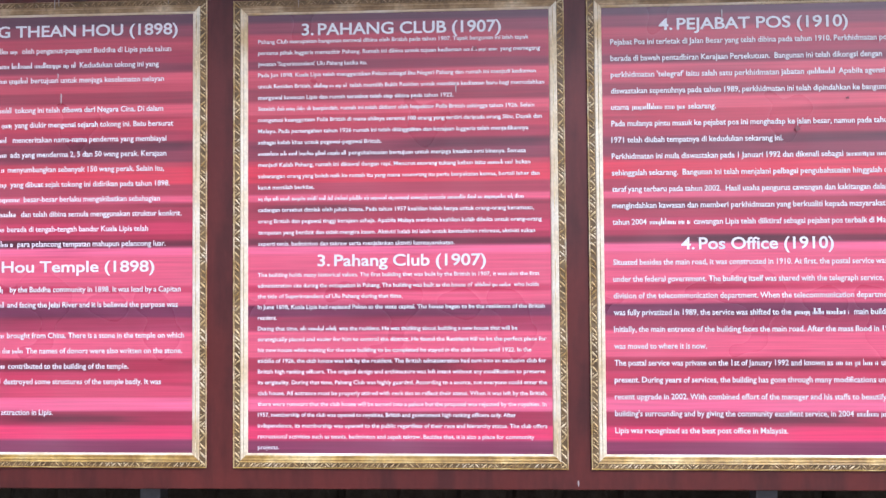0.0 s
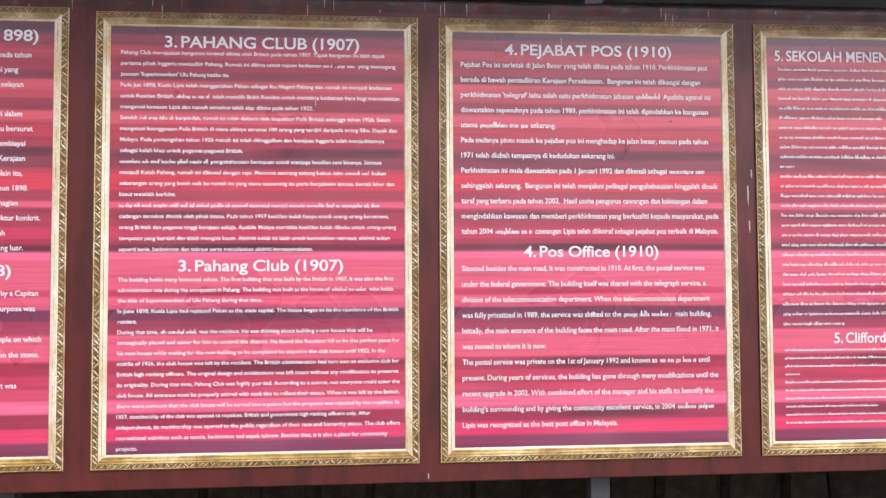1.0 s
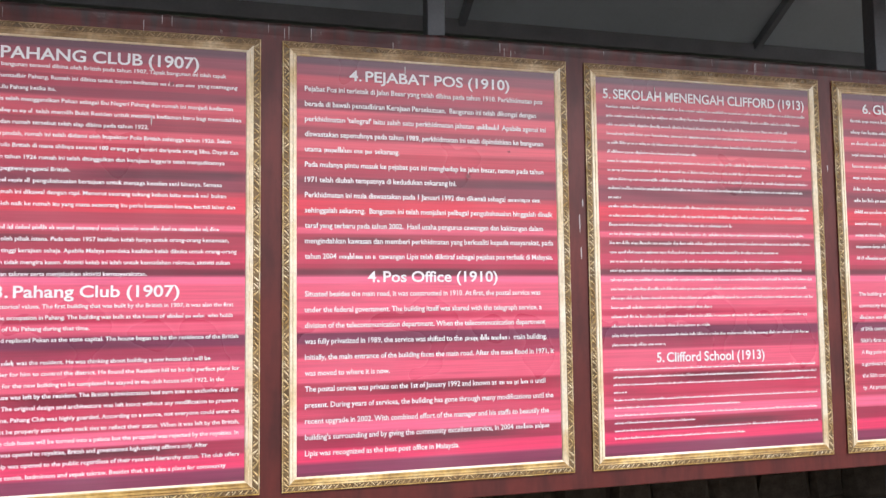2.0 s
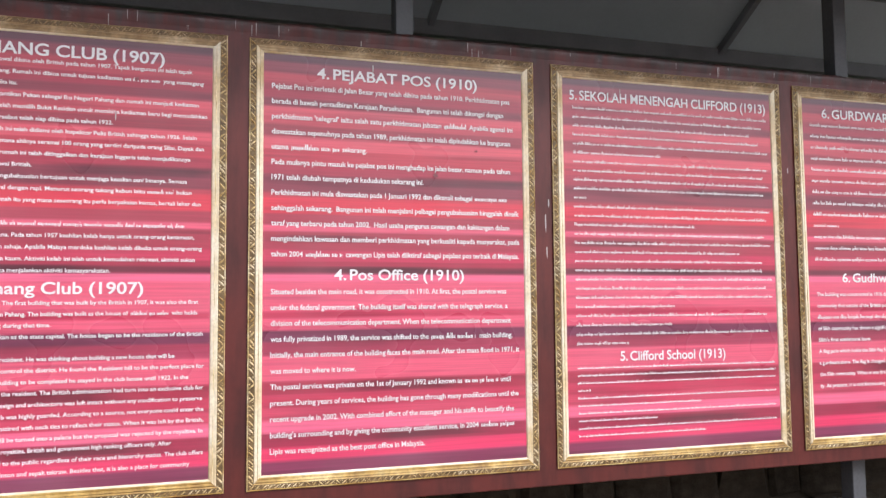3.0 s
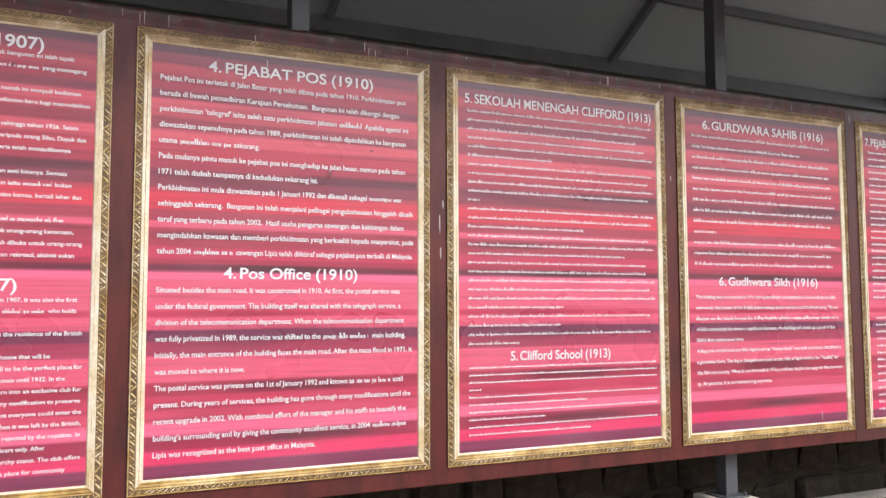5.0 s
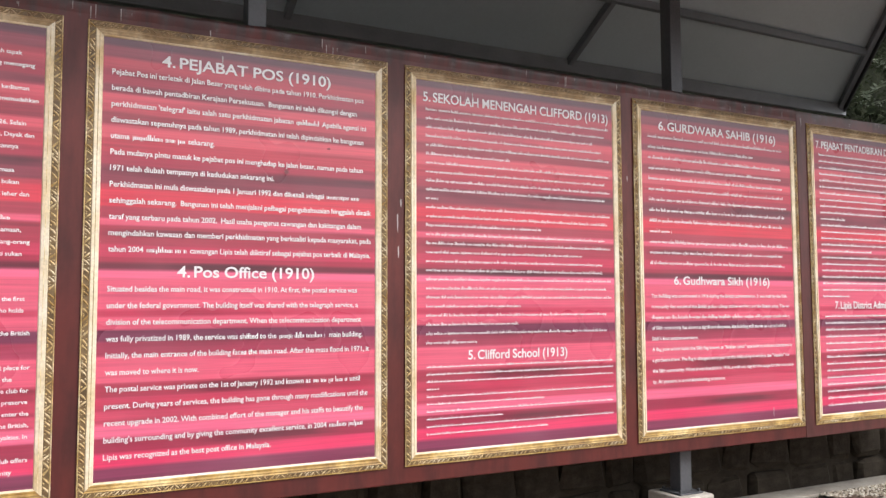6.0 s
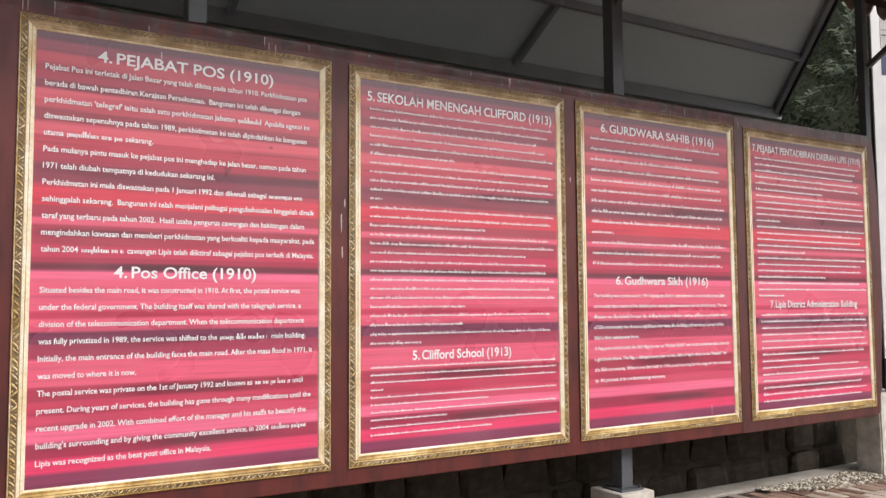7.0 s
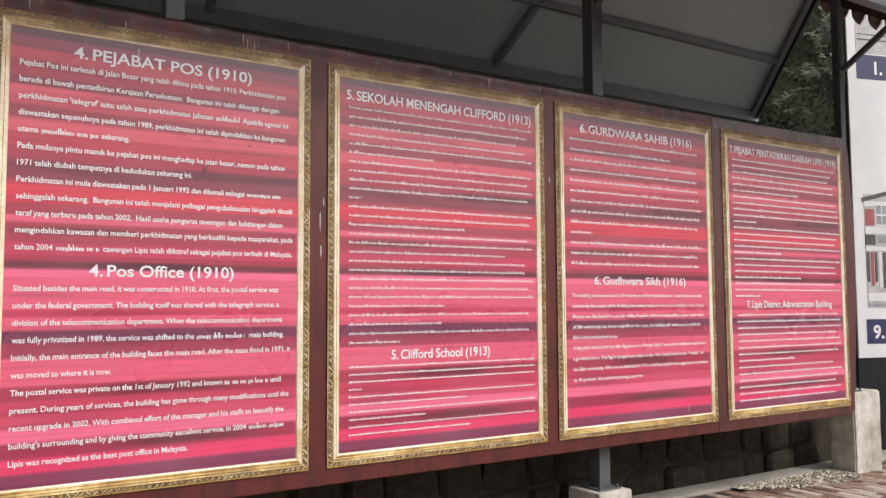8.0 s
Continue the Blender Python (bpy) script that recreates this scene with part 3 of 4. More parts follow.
# third notice
n = framed_notice(-1.661, "red striped club history notice in a gold frame", 1.557)
heading(n, "3. PAHANG CLUB (1907)", 0.327, 1.266, 2.030, 0.068)
heading(n, "3. Pahang Club (1907)", 0.400, 1.187, 0.940, 0.066)
block(n, ["Pahang Club merupakan bangunan terawal dibina oleh British pada tahun 1907. Tapak bangunan ini ialah tapak",
          ("pertama pihak Inggeris mentadbir Pahang. Rumah ini dibina untuk tujuan kediaman", 0.16, "yang memegang"),
          "jawatan 'Superintendent' Ulu Pahang ketika itu.",
          "Pada Jun 1898, Kuala Lipis telah menggantikan Pekan sebagai Ibu Negeri Pahang dan rumah ini menjadi kediaman",
          ("untuk Residen British.", 0.16, "telah memilih Bukit Residen untuk membina kediaman baru bagi memudahkan"),
          "mengawal kawasan Lipis dan rumah tersebut telah siap dibina pada tahun 1922.",
          ("Setelah", 0.16, "berpindah, rumah ini telah didiami oleh Inspektor Polis British sehingga tahun 1926. Selain"),
          "mengetuai keanggotaan Polis British di mana ahlinya seramai 100 orang yang terdiri daripada orang Sibu, Dayak dan",
          "Melayu. Pada pertengahan tahun 1926 rumah ini telah ditinggalkan dan kerajaan Inggeris telah menjadikannya",
          "sebagai kelab khas untuk pegawai-pegawai British.",
          (0.42, "pengubahsuaian bertujuan untuk menjaga keaslian seni binanya. Semasa"),
          ("menjadi Kelab Pahang, rumah ini dikawal dengan rapi. Menurut seorang tukang kebun iaitu", 0.12, "bukan"),
          "sebarangan orang yang boleh naik ke rumah itu yang mana seseorang itu perlu berpakaian kemas, bertali leher dan",
          "kasut mestilah berkilat.", "",
          "cadangan tersebut ditolak oleh pihak istana. Pada tahun 1957 keahlian kelab hanya untuk orang-orang kenamaan,",
          "orang British dan pegawai tinggi kerajaan sahaja. Apabila Malaya merdeka keahlian kelab dibuka untuk orang-orang",
          "tempatan yang berduit dan tidak mengira kaum. Aktiviti kelab ini ialah untuk kemudahan rekreasi, aktiviti sukan",
          "seperti tenis, badminton dan takraw serta menjalankan aktiviti kemasyarakatan."],
      0.119, 1.993, 1.037, 0.0205,
      [1.394, 1.446, 0.636, 1.425, 1.464, 1.042, 1.417, 1.451, 1.389, 0.703, 1.376, 1.396, 1.438, 0.385, 1.368, 1.41, 1.446, 1.415, 1.042])
block(n, ["The building holds many historical values. The first building that was built by the British in 1907, it was also the first",
          ("administration site during the occupation in Pahang. The building was built as the house of", 0.17, "who holds"),
          "the title of Superintendent of Ulu Pahang during that time.",
          "In June 1898, Kuala Lipis had replaced Pekan as the state capital. The house began to be the residence of the British",
          "resident.",
          ("During that time,", 0.17, "was the resident. He was thinking about building a new house that will be"),
          "strategically placed and easier for him to control the district. He found the Resident hill to be the perfect place for",
          "his new house while waiting for the new building to be completed he stayed in the club house until 1922. In the",
          "middle of 1926, the club house was left by the resident. The British administration had turn into an exclusive club for",
          "British high ranking officers. The original design and architecture was left intact without any modification to preserve",
          "its originality. During that time, Pahang Club was highly guarded. According to a source, not everyone could enter the",
          "club house. All entrance must be properly attired with neck ties to reflect their status. When it was left by the British,",
          "there were rumours that the club house will be turned into a palace but the proposal was rejected by the royalties. In",
          "1957, membership of the club was opened to royalties, British and government high ranking officers only. After",
          "independence, its membership was opened to the public regardless of their race and hierarchy status. The club offers",
          "recreational activities such as tennis, badminton and sepak takraw. Besides that, it is also a place for community",
          "projects."],
      0.117, 0.891, 0.089, 0.0205,
      [1.433, 1.43, 0.798, 1.456, 0.206, 1.329, 1.462, 1.392, 1.459, 1.456, 1.462, 1.462, 1.459, 1.319, 1.462, 1.402, 0.217])

# fourth notice
n = framed_notice(0.0, "red striped post office history notice in a gold frame", 1.516)
heading(n, "4. PEJABAT POS (1910)", 0.332, 1.188, 2.020, 0.066)
heading(n, "4. Pos Office (1910)", 0.420, 1.104, 1.005, 0.066)
block(n, ["Pejabat Pos ini terletak di Jalan Besar yang telah dibina pada tahun 1910. Perkhidmatan pos",
          "berada di bawah pentadbiran Kerajaan Persekutuan.  Bangunan ini telah dikongsi dengan",
          ("perkhidmatan 'telegraf' iaitu salah satu perkhidmatan jabatan", 0.125, "Apabila agensi ini"),
          "diswastakan sepenuhnya pada tahun 1989, perkhidmatan ini telah dipindahkan ke bangunan",
          ("utama", 0.24, "sekarang."),
          "Pada mulanya pintu masuk ke pejabat pos ini menghadap ke jalan besar, namun pada tahun",
          "1971 telah diubah tempatnya di kedudukan sekarang ini.",
          ("Perkhidmatan ini mula diswastakan pada 1 Januari 1992 dan dikenali sebagai", 0.185),
          "sehinggalah sekarang.  Bangunan ini telah menjalani pelbagai pengubahsuaian hinggalah dinaik",
          "taraf yang terbaru pada tahun 2002.  Hasil usaha pengurus cawangan dan kakitangan dalam",
          "mengindahkan kawasan dan memberi perkhidmatan yang berkualiti kepada masyarakat, pada",
          ("tahun 2004", 0.185, "cawangan Lipis telah diiktiraf sebagai pejabat pos terbaik di Malaysia.")],
      0.109, 1.955, 1.120, 0.0285, [1.375, 1.337, 1.39, 1.375, 0.587, 1.372, 0.888, 1.354, 1.42, 1.363, 1.42, 1.417])
block(n, ["Situated besides the main road, it was constructed in 1910. At first, the postal service was",
          "under the federal government. The building itself was shared with the telegraph service, a",
          "division of the telecommunication department. When the telecommunication department",
          ("was fully privatized in 1989, the service was shifted to the", 0.25, "main building."),
          "Initially, the main entrance of the building faces the main road. After the mass flood in 1971, it",
          "was moved to where it is now.",
          ("The postal service was private on the 1st of January 1992 and known as", 0.185, "until"),
          "present. During years of services, the building has gone through many modifications until the",
          "recent upgrade in 2002. With combined effort of the manager and his staffs to beautify the",
          ("building's surrounding and by giving the community excellent service, in 2004", 0.185),
          "Lipis was recognized as the best post office in Malaysia."],
      0.109, 0.935, 0.167, 0.0285, [1.341, 1.347, 1.365, 1.373, 1.411, 0.528, 1.359, 1.403, 1.376, 1.376, 0.885])

# fifth notice
n = framed_notice(1.635, "red striped school history notice in a gold frame", 1.505, lead=0.012)
heading(n, "5. SEKOLAH MENENGAH CLIFFORD (1913)", 0.098, 1.400, 2.011, 0.066)
heading(n, "5. Clifford School (1913)", 0.380, 1.064, 0.562, 0.064)
block(n, [""] * 27, 0.115, 1.960, 0.654, 0.0175, [0.115 + f * 1.29 for f in (1.0, .97, .9, .95, 1.0, .43, 1.0, .97, 1.0, .97, .06, 1.0, .98, .6, .97, 1.0, .83, .95, .95, 1.0, .97, 1.0, .48, .97, .47, .97, .25)])
block(n, [""] * 10, 0.117, 0.523, 0.158, 0.0125, [0.117 + f * 1.29 for f in (1.0, 1.0, 1.0, .06, 1.0, .6, 1.0, .38, 1.0, .62)], solid=True)

# sixth notice
n = framed_notice(3.252, "red striped temple notice with long lines in a gold frame", 1.515, lead=0.012)
heading(n, "6. GURDWARA SAHIB (1916)", 0.202, 1.297, 2.013, 0.070)
heading(n, "6. Gudhwara Sikh (1916)", 0.309, 1.196, 0.998, 0.066)
block(n, [""] * 13, 0.110, 1.956, 1.128, 0.0225, [0.11 + f * 1.28 for f in (.97, .75, .97, .97, .97, .98, 1.0, .98, .96, .15, 1.0, .96, .97)])
block(n, ["The building was constructed in 1916 during the British administration. It was built by the Sikh",
          "community that consist of the British police railway station workers and the British army. The ex-",
          "",
          "of Sikh community has shown a significant decrease, the building still stands as a proof of the",
          "Sikh's first settlement here.",
          "A flag pole which holds the Sikh flag known as \"Nishan Sahib\" was built to indicate that there is",
          "a gurdwara there. The flag is changed every year on the 14th of April which is the \"Vasakhi\" for",
          "the Sikh community. When it was first built in 1916, a well was dug for the usage for the communi-",
          "ty. At present, it is not functioning anymore."], 0.112, 0.913, 0.364, 0.0245,
      [0.112 + f * 1.305 for f in (.96, .98, .98, .947, .305, .987, .968, 1.0, .486)])

# seventh notice
n = framed_notice(4.900, "red striped district office notice in a gold frame", 1.560, lead=0.015)
heading(n, "7. PEJABAT PENTADBIRAN DAERAH LIPIS (1919)", 0.080, 1.462, 2.026, 0.066)
heading(n, "7. Lipis District Administration Building", 0.232, 1.336, 0.834, 0.066)
block(n, [""] * 23, 0.105, 1.970, 0.919, 0.0180, [0.105 + f * 1.37 for f in (.97, .93, .9, .95, .95, .6, .97, 1.0, 1.0, 1.0, .2, 1.0, .97, .95, 1.0, .42, 1.0, .95, .95, .6, .93, 1.0, .22)], solid=True)
block(n, [""] * 14, 0.120, 0.773, 0.127, 0.0180, [0.12 + f * 1.37 for f in (.95, .97, .98, .93, .96, .97, .94, .5, .88, .97, .92, .9, .95, .9)], solid=True)

# ---- picture banner beyond the board ----
banner = thing("picture_banner", "tall white banner with building pictures and navy captions", "banner", at=(8.05, 0.853, 0.0))
banner.rotation_euler = (0, 0, math.atan2(-0.28, 0.96))
part("banner_cloth", box(0.0, 2.4, 0.0, 0.02, 0.905, 4.95, 0.004), WHITE, banner)
for x in (0.03, 1.2, 2.37):
    part("leg", box(x - 0.02, x + 0.02, 0.022, 0.062, -0.05, 4.95, 0.004), STEEL, banner)
# added near-black sheet: stands in for the dark gap below the cloth
part("gap_shade_sheet", box(0.0, 2.4, 0.012, 0.021, -0.05, 0.902, 0.002), GAP_SHADE, banner, "added near-black sheet standing in for the dark gap under the cloth")


def flat(owner, name, x0, x1, z0, z1, mat, y=-0.003, label=""):
    """A printed patch on the banner."""
    return part(name, box(x0, x1, y, 0.001, z0, z1), mat, owner, label)


for z0, z1, num, x in ((3.876, 4.142, "1.", 0.345), (1.050, 1.308, "9.", 0.195)):
    cap_ob = flat(banner, "caption_strip", 0.115, 1.16, z0, z1, NAVY)
    print_line(cap_ob, "caption_text", num, x, z0 + 0.06, 0.145, y=-0.006, res=4, weight=0.03)
    flat(cap_ob, "caption_bar", x + 0.20, 1.0, z0 + 0.06, z0 + 0.205, INK, -0.006)
pic = flat(banner, "building_picture", 0.14, 1.16, 1.43, 2.63, TAN)
bm = bar((0.11, -0.004, 2.565), (0.62, -0.004, 2.69), 0.004, 0.045, 0)
part("printed_roof", bm, SLATE, pic)
flat(pic, "printed_fascia", 0.14, 1.16, 2.50, 2.555, WHITE, -0.006)
for x in (0.15, 0.47, 0.79):
    flat(pic, "printed_wall", x, x + 0.115, 2.30, 2.47, ROSE, -0.006)
    win = flat(pic, "printed_window", x + 0.125, x + 0.30, 2.29, 2.53, WHITE, -0.0068)
    for k in range(2):
        for m in range(2):
            flat(win, "printed_pane", x + 0.14 + 0.078 * k, x + 0.205 + 0.078 * k, 2.31 + 0.11 * m, 2.40 + 0.11 * m, PANE, -0.0076)
flat(pic, "printed_balustrade", 0.14, 1.16, 2.21, 2.285, WHITE, -0.006)
flat(pic, "printed_gallery", 0.14, 0.27, 2.09, 2.20, SLATE, -0.006)
flat(pic, "printed_gallery", 0.30, 1.16, 2.11, 2.19, PANE, -0.006)
flat(pic, "printed_beam", 0.14, 1.16, 2.03, 2.075, WHITE, -0.006)
rr = random.Random(17)
for k in range(9):
    x = 0.145 + 0.105 * k
    flat(pic, "printed_arcade", x, x + rr.uniform(0.025, 0.05), rr.uniform(1.62, 1.72), 2.015, SLATE, -0.006)
    flat(pic, "printed_pillar", x + 0.055, x + 0.092, rr.uniform(1.60, 1.66), 2.015, ROSE if k % 2 == 0 else WHITE, -0.006)
flat(pic, "printed_ground", 0.15, 1.16, 1.44, 1.47, PANE, -0.006)
flat(pic, "printed_path", 0.15, 1.16, 1.50, 1.585, WHITE, -0.006)
pic = flat(banner, "building_picture", 0.115, 1.16, 4.16, 4.88, TAN)
flat(pic, "printed_gallery", 0.13, 1.16, 4.30, 4.315, SLATE, -0.006)
flat(pic, "printed_gallery", 0.13, 1.16, 4.36, 4.37, SLATE, -0.006)

# ---- fascia and pendants at the roof's end ----
for b, xb, mat in ((FRONT, ROOF_X1, BROWN), (BACK, BACK_X1, STEEL)):
    part("rake_board", bar((ROOF_X1 + 0.015, RIDGE[0], RIDGE[1] - 0.06), (xb + 0.015, b[0], b[1] - 0.06), 0.025, 0.20 if mat is BROWN else 0.12, 0.004), mat, shelter)


def pendant_mesh():
    bm = bmesh.new()
    outline = [(-0.075, 0.0), (-0.078, -0.05), (-0.07, -0.10), (-0.045, -0.15), (-0.018, -0.18), (0.0, -0.20),
               (0.018, -0.18), (0.045, -0.15), (0.07, -0.10), (0.078, -0.05), (0.075, 0.0)]
    front = [bm.verts.new((-0.009, y, z)) for y, z in outline]
    back = [bm.verts.new((0.009, y, z)) for y, z in outline]
    bm.faces.new(front)
    bm.faces.new(back[::-1])
    for i in range(len(outline)):
        j = (i + 1) % len(outline)
        bm.faces.new((front[i], back[i], back[j], front[j]))
    bmesh.ops.recalc_face_normals(bm, faces=bm.faces[:])
    return mesh_of("pendant", bm, PEACH)


PENDANT = pendant_mesh()
for i in range(11):
    y = 0.98 - 0.172 * i
    z = RIDGE[1] + (FRONT[1] - RIDGE[1]) * (RIDGE[0] - y) / (RIDGE[0] - FRONT[0])
    p = new("pendant", PENDANT)
    p.parent, p.location = shelter, (ROOF_X1 + 0.037, y, z - 0.11)

# ---- drips and scuffs on the board ----
rnd = random.Random(5)
bm = bmesh.new()
for i in range(54):
    x = rnd.uniform(-3.4, 6.4)
    zt = rnd.uniform(2.83, 2.893)
    ln, wd = rnd.uniform(0.012, 0.075), rnd.uniform(0.0008, 0.0024)
    vs = [bm.verts.new((x + a * wd, -0.0155, zt - b * ln)) for a, b in ((-1, 0), (1, 0), (0.8, 0.6), (0.25, 1), (-0.4, 0.95), (-0.9, 0.5))]
    bm.faces.new(vs)
for x, z, ln in ((1.58, 1.98, 0.11), (1.585, 1.80, 0.07), (1.60, 2.06, 0.05), (-0.06, 0.56, 0.03), (3.19, 2.3, 0.04)):
    vs = [bm.verts.new((x + a * 0.004, -0.0022, z - b * ln)) for a, b in ((-1, 0.1), (0.6, 0), (1, 0.6), (0.3, 1), (-0.8, 0.7))]
    bm.faces.new(vs)
for x, z, ln in ((-2.494, 2.383, 0.055), (-2.51, 2.48, 0.03), (-0.608, 2.40, 0.045), (4.45, 0.76, 0.07), (0.62, 2.72, 0.05), (2.05, 2.70, 0.04)):
    bm.faces.new([bm.verts.new((x + a * 0.003, -0.0105, z - b * ln)) for a, b in ((-1, 0), (1, 0.05), (0.9, 0.6), (0.2, 1), (-0.7, 0.8))])
tagged(part("drip_stain", bm, SCUFF, board, "pale dried drips"), kind="stuff")
GRIME = mottled("dark_smudge", (0.22, 0.062, 0.074, 1), (0.33, 0.11, 0.125, 1), 30, 90, 0.7)
for x, z, r in ((0.953, 2.164, 0.016), (-0.518, 2.56, 0.012), (0.60, 2.36, 0.010), (1.18, 2.30, 0.010)):
    bm = bmesh.new()
    pts = [(x + r * math.cos(a) * rnd.uniform(0.5, 1.3), z + r * math.sin(a) * rnd.uniform(0.4, 1.1)) for a in [k * math.tau / 10 for k in range(10)]]
    bm.faces.new([bm.verts.new((px, -0.0105, pz)) for px, pz in pts])
    part("smudge", bm, GRIME, board)

# ---- plants on the slope ----
def leaf_cloud(name, count, place, size, mat, seed):
    rr = random.Random(seed)
    verts, faces = [], []
    for _ in range(count):
        c = Vector(place(rr))
        d = Vector((rr.uniform(-1, 1), rr.uniform(-1, 0.4), rr.uniform(-0.7, 0.8))).normalized()
        s = d.cross(Vector((rr.uniform(-1, 1), rr.uniform(-1, 1), rr.uniform(-1, 1)))).normalized()
        n = d.cross(s)
        ln, wd = size * rr.uniform(0.6, 1.4), size * rr.uniform(0.16, 0.34)
        b = len(verts)
        verts += [c, c + d * ln * 0.35 + s * wd + n * wd * 0.3, c + d * ln * 0.7 + s * wd * 0.7, c + d * ln - n * wd * 0.5, c + d * ln * 0.7 - s * wd * 0.7, c + d * ln * 0.35 - s * wd + n * wd * 0.3]
        faces += [(b, b + 1, b + 2), (b, b + 2, b + 3), (b, b + 3, b + 4), (b, b + 4, b + 5)]
    me = bpy.data.meshes.new(name)
    me.from_pydata([tuple(v) for v in verts], [], faces)
    me.materials.append(mat)
    return new(name, me)


def on_slope(rr):
    if rr.random() < 0.6:
        x, s = rr.uniform(8.0, 19), rr.random() * 0.34
    else:
        x, s = rr.uniform(-7, 20), rr.random() ** 1.4 * 0.6
    return x, (2.3 + 0.5 * min(1, s * 24) if x > 7.0 else 1.1 + 1.7 * min(1, s * 24)) + 13.2 * s + rr.uniform(-0.05, 0.3), 1.45 + 13 * (1 - (1 - s) ** 2.2) + rr.uniform(-0.1, 0.45) - 0.3 * (s < 0.04)


undergrowth = leaf_cloud("undergrowth", 90000, on_slope, 0.075, LEAF, 11)
tagged(undergrowth, "dense dark green undergrowth covering the slope", "undergrowth", kind="stuff")


def shrub(x, y, z, r, seed, mat):
    rr = random.Random(seed)
    ob = thing("shrub", "leafy green shrub growing on the dark slope", "shrub", "shrubs on the slope", (x, y, z))
    for _ in range(6):
        a = Vector((0, 0, -0.3))
        b = Vector((rr.uniform(-r, r), rr.uniform(-r, 0.2), rr.uniform(0.3, 1) * r))
        part("branch", bar(a, b, 0.02, 0.02, 0), BARK, ob)
        cl = leaf_cloud("leaf_spray", 70, lambda q, b=b: b * q.uniform(0.5, 1.1) + Vector((q.gauss(0, r * 0.13), q.gauss(0, r * 0.13), q.gauss(0, r * 0.1))), 0.13, mat, rr.randrange(9999))
        cl.parent = ob
        tagged(cl, kind="stuff")
    return ob


for i, (x, y, z, r) in enumerate(((10.2, 3.0, 3.4, 0.8), (10.8, 2.8, 4.6, 0.6), (9.6, 3.0, 3.0, 0.6), (11.6, 3.0, 3.4, 0.9), (11.6, 3.3, 5.3, 0.6), (9.2, 2.9, 2.6, 0.6))):
    shrub(x, y, z, r, 40 + i, FERN if i in (1, 4) else LEAF)

def frond(length, rr):
    """One arching fern frond along +x, with paired narrow leaflets."""
    verts, faces = [], []
    n = 13
    droop = rr.uniform(0.3, 0.75)
    for i in range(n + 1):
        t = i / n
        c = Vector((length * t, 0, length * (0.55 * t - droop * t * t)))
        reach = length * 0.24 * (1 - t) ** 0.6 * min(1, 0.35 + 3 * t) + 0.004
        for side in (-1, 1):
            b = len(verts)
            tip = c + Vector((reach * rr.uniform(0.3, 0.9), side * reach * rr.uniform(0.6, 1.1), reach * rr.uniform(-0.6, 0.2)))
            wd = length * 0.022
            verts += [c + Vector((-wd, 0, 0)), (c + tip) / 2 + Vector((-wd, 0, 0.004)), tip, (c + tip) / 2 + Vector((wd, 0, 0.004)), c + Vector((wd, 0, 0))]
            faces += [(b, b + 1, b + 3, b + 4), (b + 1, b + 2, b + 3)]
        if i < n:
            t2 = (i + 1) / n
            c2 = Vector((length * t2, 0, length * (0.55 * t2 - droop * t2 * t2)))
            b = len(verts)
            verts += [c + Vector((0, -0.004, 0)), c + Vector((0, 0.004, 0)), c2 + Vector((0, 0.004, 0)), c2 + Vector((0, -0.004, 0))]
            faces.append((b, b + 1, b + 2, b + 3))
    me = bpy.data.meshes.new("frond")
    me.from_pydata([tuple(v) for v in verts], [], faces)
    me.materials.append(FERN)
    return me


rnd = random.Random(21)
FRONDS = [frond(rnd.uniform(0.6, 0.95), rnd) for _ in range(5)]
for x, y, z in ((14.82, 5.4, 6.55), (14.53, 5.35, 6.3), (15.13, 5.5, 6.85), (13.37, 4.9, 5.5), (13.1, 4.95, 5.55), (11.8, 4.4, 4.65), (14.2, 5.1, 5.6)):
    fern = thing("fern", "pale green fern arching out of the dark slope", "fern", "ferns on the slope", (x, y, z))
    for k in range(7):
        f = new("frond", rnd.choice(FRONDS))
        f.parent = fern
        f.rotation_euler = (rnd.uniform(-0.3, 0.3), rnd.uniform(-0.5, 0.2), math.radians(-150 + 50 * k) + rnd.uniform(-0.3, 0.3))

# ---- gravel ----
rnd = random.Random(9)
ICO = [(0, 0, 1), (0.9, 0, 0.1), (0.28, 0.85, 0.1), (-0.72, 0.53, 0.1), (-0.72, -0.53, 0.1), (0.28, -0.85, 0.1)]
verts, faces = [], []
for i in range(2100):
    x = 6.62 - 1.3 * rnd.random() ** 1.5
    y = 0.325 - rnd.random() * min(0.36, 0.10 + 0.55 * max(0, x - 5.3)) * rnd.uniform(0.5, 1.05)
    r = rnd.uniform(0.006, 0.017)
    a = rnd.uniform(0, 6.28)
    b = len(verts)
    sx = rnd.uniform(0.8, 1.9)
    for vx, vy, vz in ICO:
        verts.append((x + r * (vx * sx * math.cos(a) - vy * math.sin(a)), y + r * (vx * sx * math.sin(a) + vy * math.cos(a)), 0.006 + r * 0.9 * vz * rnd.uniform(0.7, 1.3)))
    faces += [(b, b + 1 + k, b + 1 + (k + 1) % 5) for k in range(5)]
me = bpy.data.meshes.new("gravel")
me.from_pydata(verts, [], faces)
me.materials.append(GRAVEL)
tagged(new("gravel", me), "loose pale gravel and dry litter by the kerb", "gravel", kind="stuff")

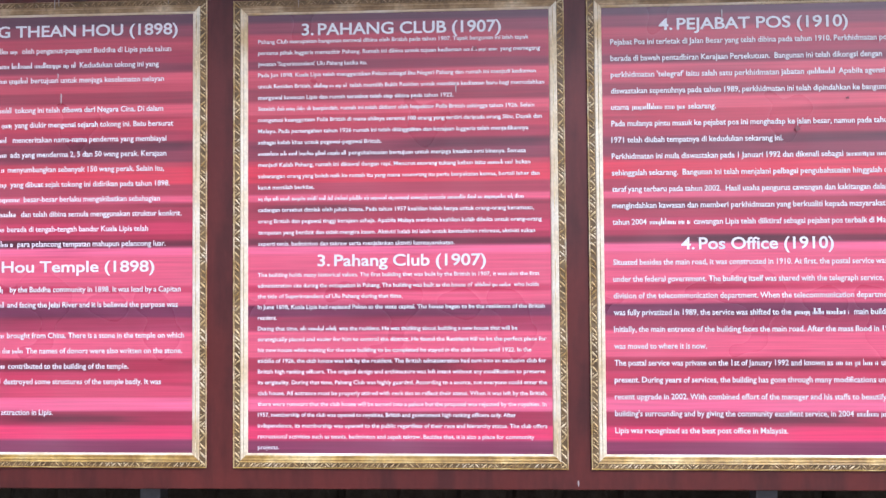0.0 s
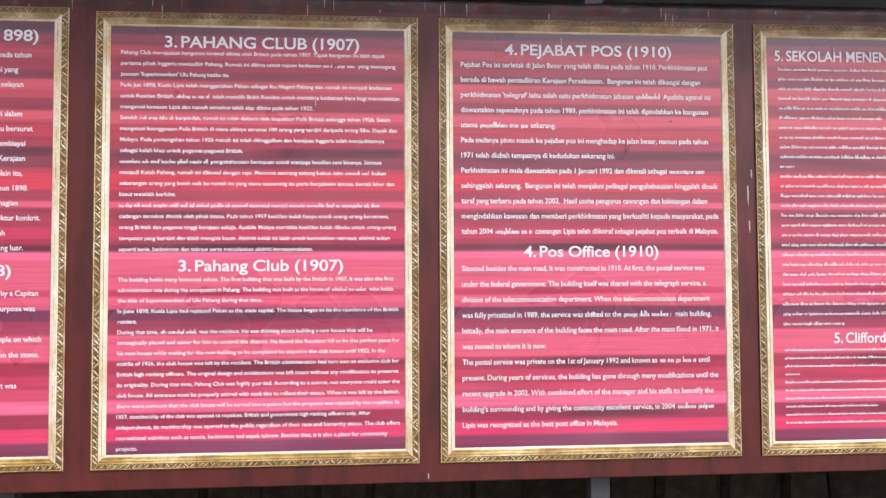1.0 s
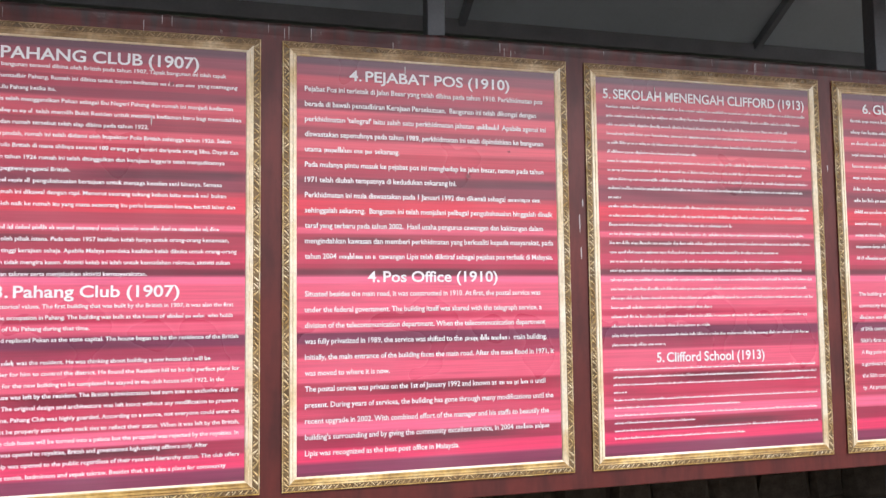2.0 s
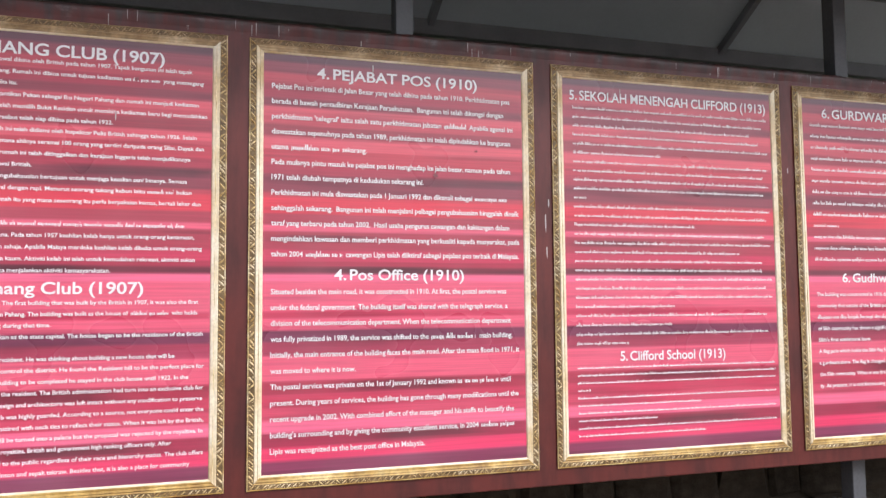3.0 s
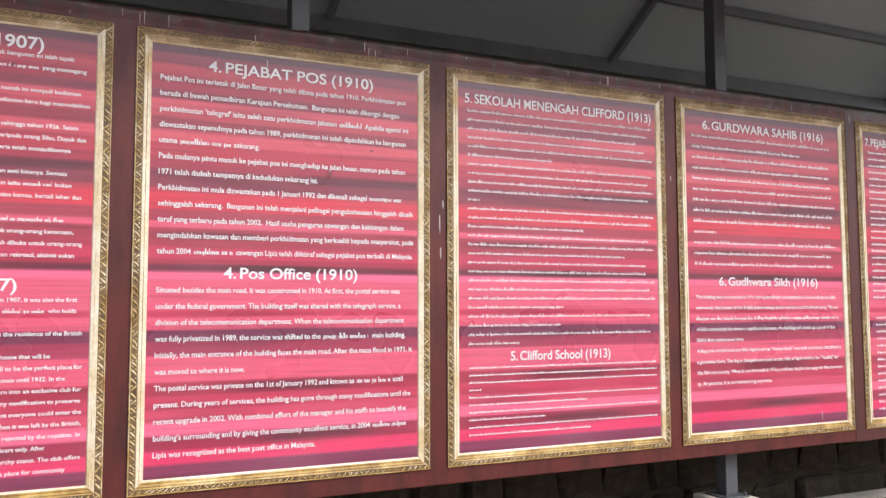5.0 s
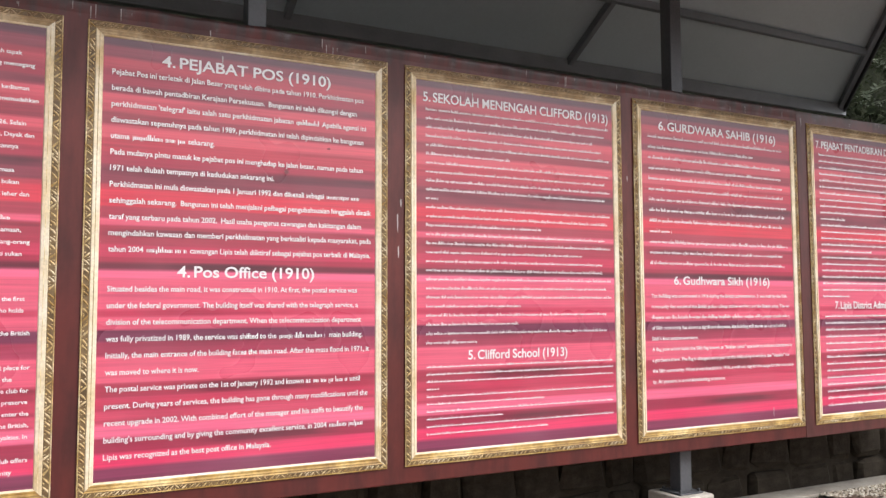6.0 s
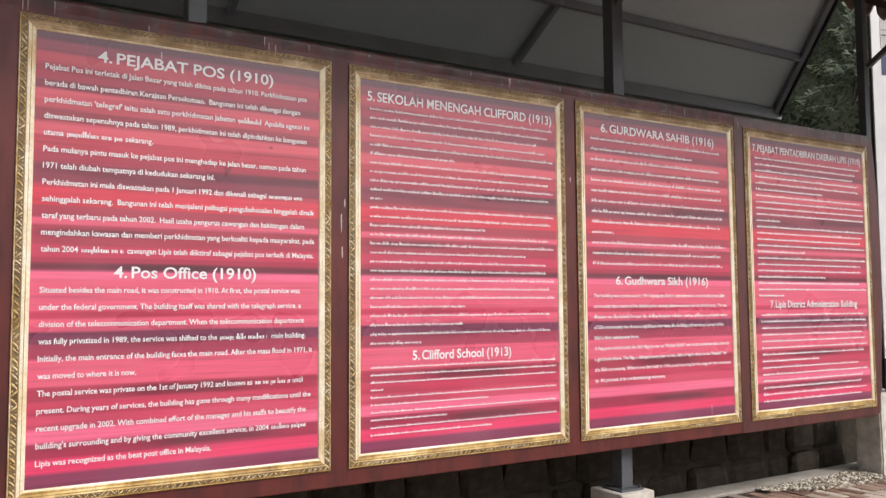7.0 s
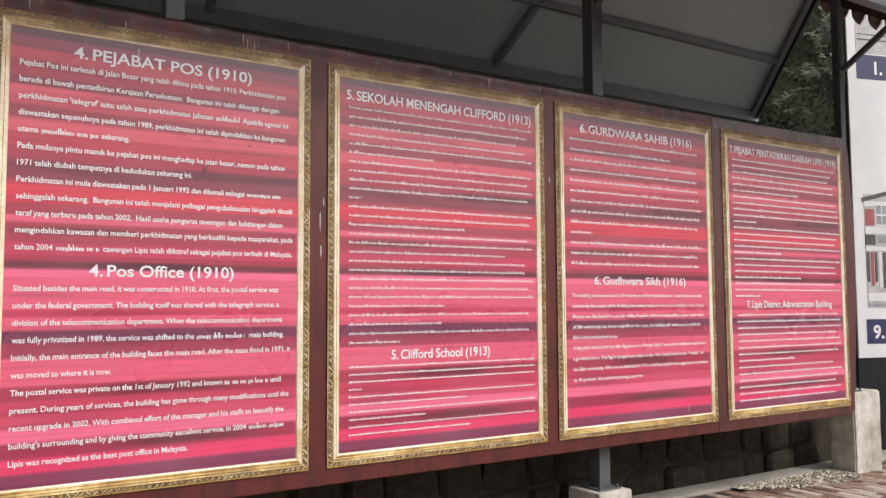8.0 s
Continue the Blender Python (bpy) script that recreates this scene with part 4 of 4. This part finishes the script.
# ---- stones of the wall ----
def stone_mesh(seed):
    rr = random.Random(seed)
    bm = box(-0.5, 0.5, -0.5, 0.5, -0.5, 0.5)
    bmesh.ops.bevel(bm, geom=bm.edges[:], offset=0.16, segments=1, affect="EDGES")
    for v in bm.verts:
        v.co += Vector((rr.uniform(-1, 1), rr.uniform(-1, 1), rr.uniform(-1, 1))) * 0.06
    return mesh_of("stone", bm, ROCK)


STONES = [stone_mesh(s) for s in range(6)]
rnd = random.Random(3)
z, row = -0.05, 0
while z < 1.42:
    h = rnd.uniform(0.2, 0.3)
    x = -4.4 + rnd.uniform(0, 0.3)
    while x < 10.5:
        w = rnd.uniform(0.26, 0.52)
        s = new("stone", rnd.choice(STONES))
        s.parent = wall_back
        s.location = (x + w / 2, (0.69 if x + w < 7.25 else 2.04) + rnd.uniform(-0.025, 0.025), z + h / 2)
        s.scale = (w * 0.95, 0.26, h * 0.94)
        s.rotation_euler = (rnd.uniform(-0.06, 0.06), rnd.uniform(-0.08, 0.08), 0)
        x += w
    z += h

# ---- pavers ----
PAVER_ME = mesh_of("paver", box(-0.0455, 0.0455, -0.0945, 0.0945, -0.045, 0.0, 0.007), PAVER)
rnd = random.Random(4)
fv, ff = [], []
for i in range(-52, 104):
    x = i * 0.1
    for j in range(-31, 3):
        y = 0.0 + j * 0.2 + (0.1 if i % 2 else 0.0)
        if y > 0.235:
            continue
        dz = rnd.uniform(-0.004, 0.004)
        if 4.5 < x < 7.6 and y > -0.85:
            p = new("paver", PAVER_ME)
            p.parent = pavement
            p.location = (x, y, dz)
            p.rotation_euler = (rnd.uniform(-0.012, 0.012), rnd.uniform(-0.02, 0.02), rnd.uniform(-0.015, 0.015))
        else:
            b = len(fv)
            fv += [(x + sx * 0.047, y + sy * 0.097, zz + dz) for zz in (-0.04, 0.0) for sx, sy in ((-1, -1), (1, -1), (1, 1), (-1, 1))]
            ff += [(b + 4, b + 5, b + 6, b + 7)] + [(b + k, b + (k + 1) % 4, b + 4 + (k + 1) % 4, b + 4 + k) for k in range(4)]
me = bpy.data.meshes.new("paver_field")
me.from_pydata(fv, [], ff)
me.materials.append(PAVER_FAR)
field = new("paver_field", me)
field.parent = pavement
tagged(field, kind="stuff")
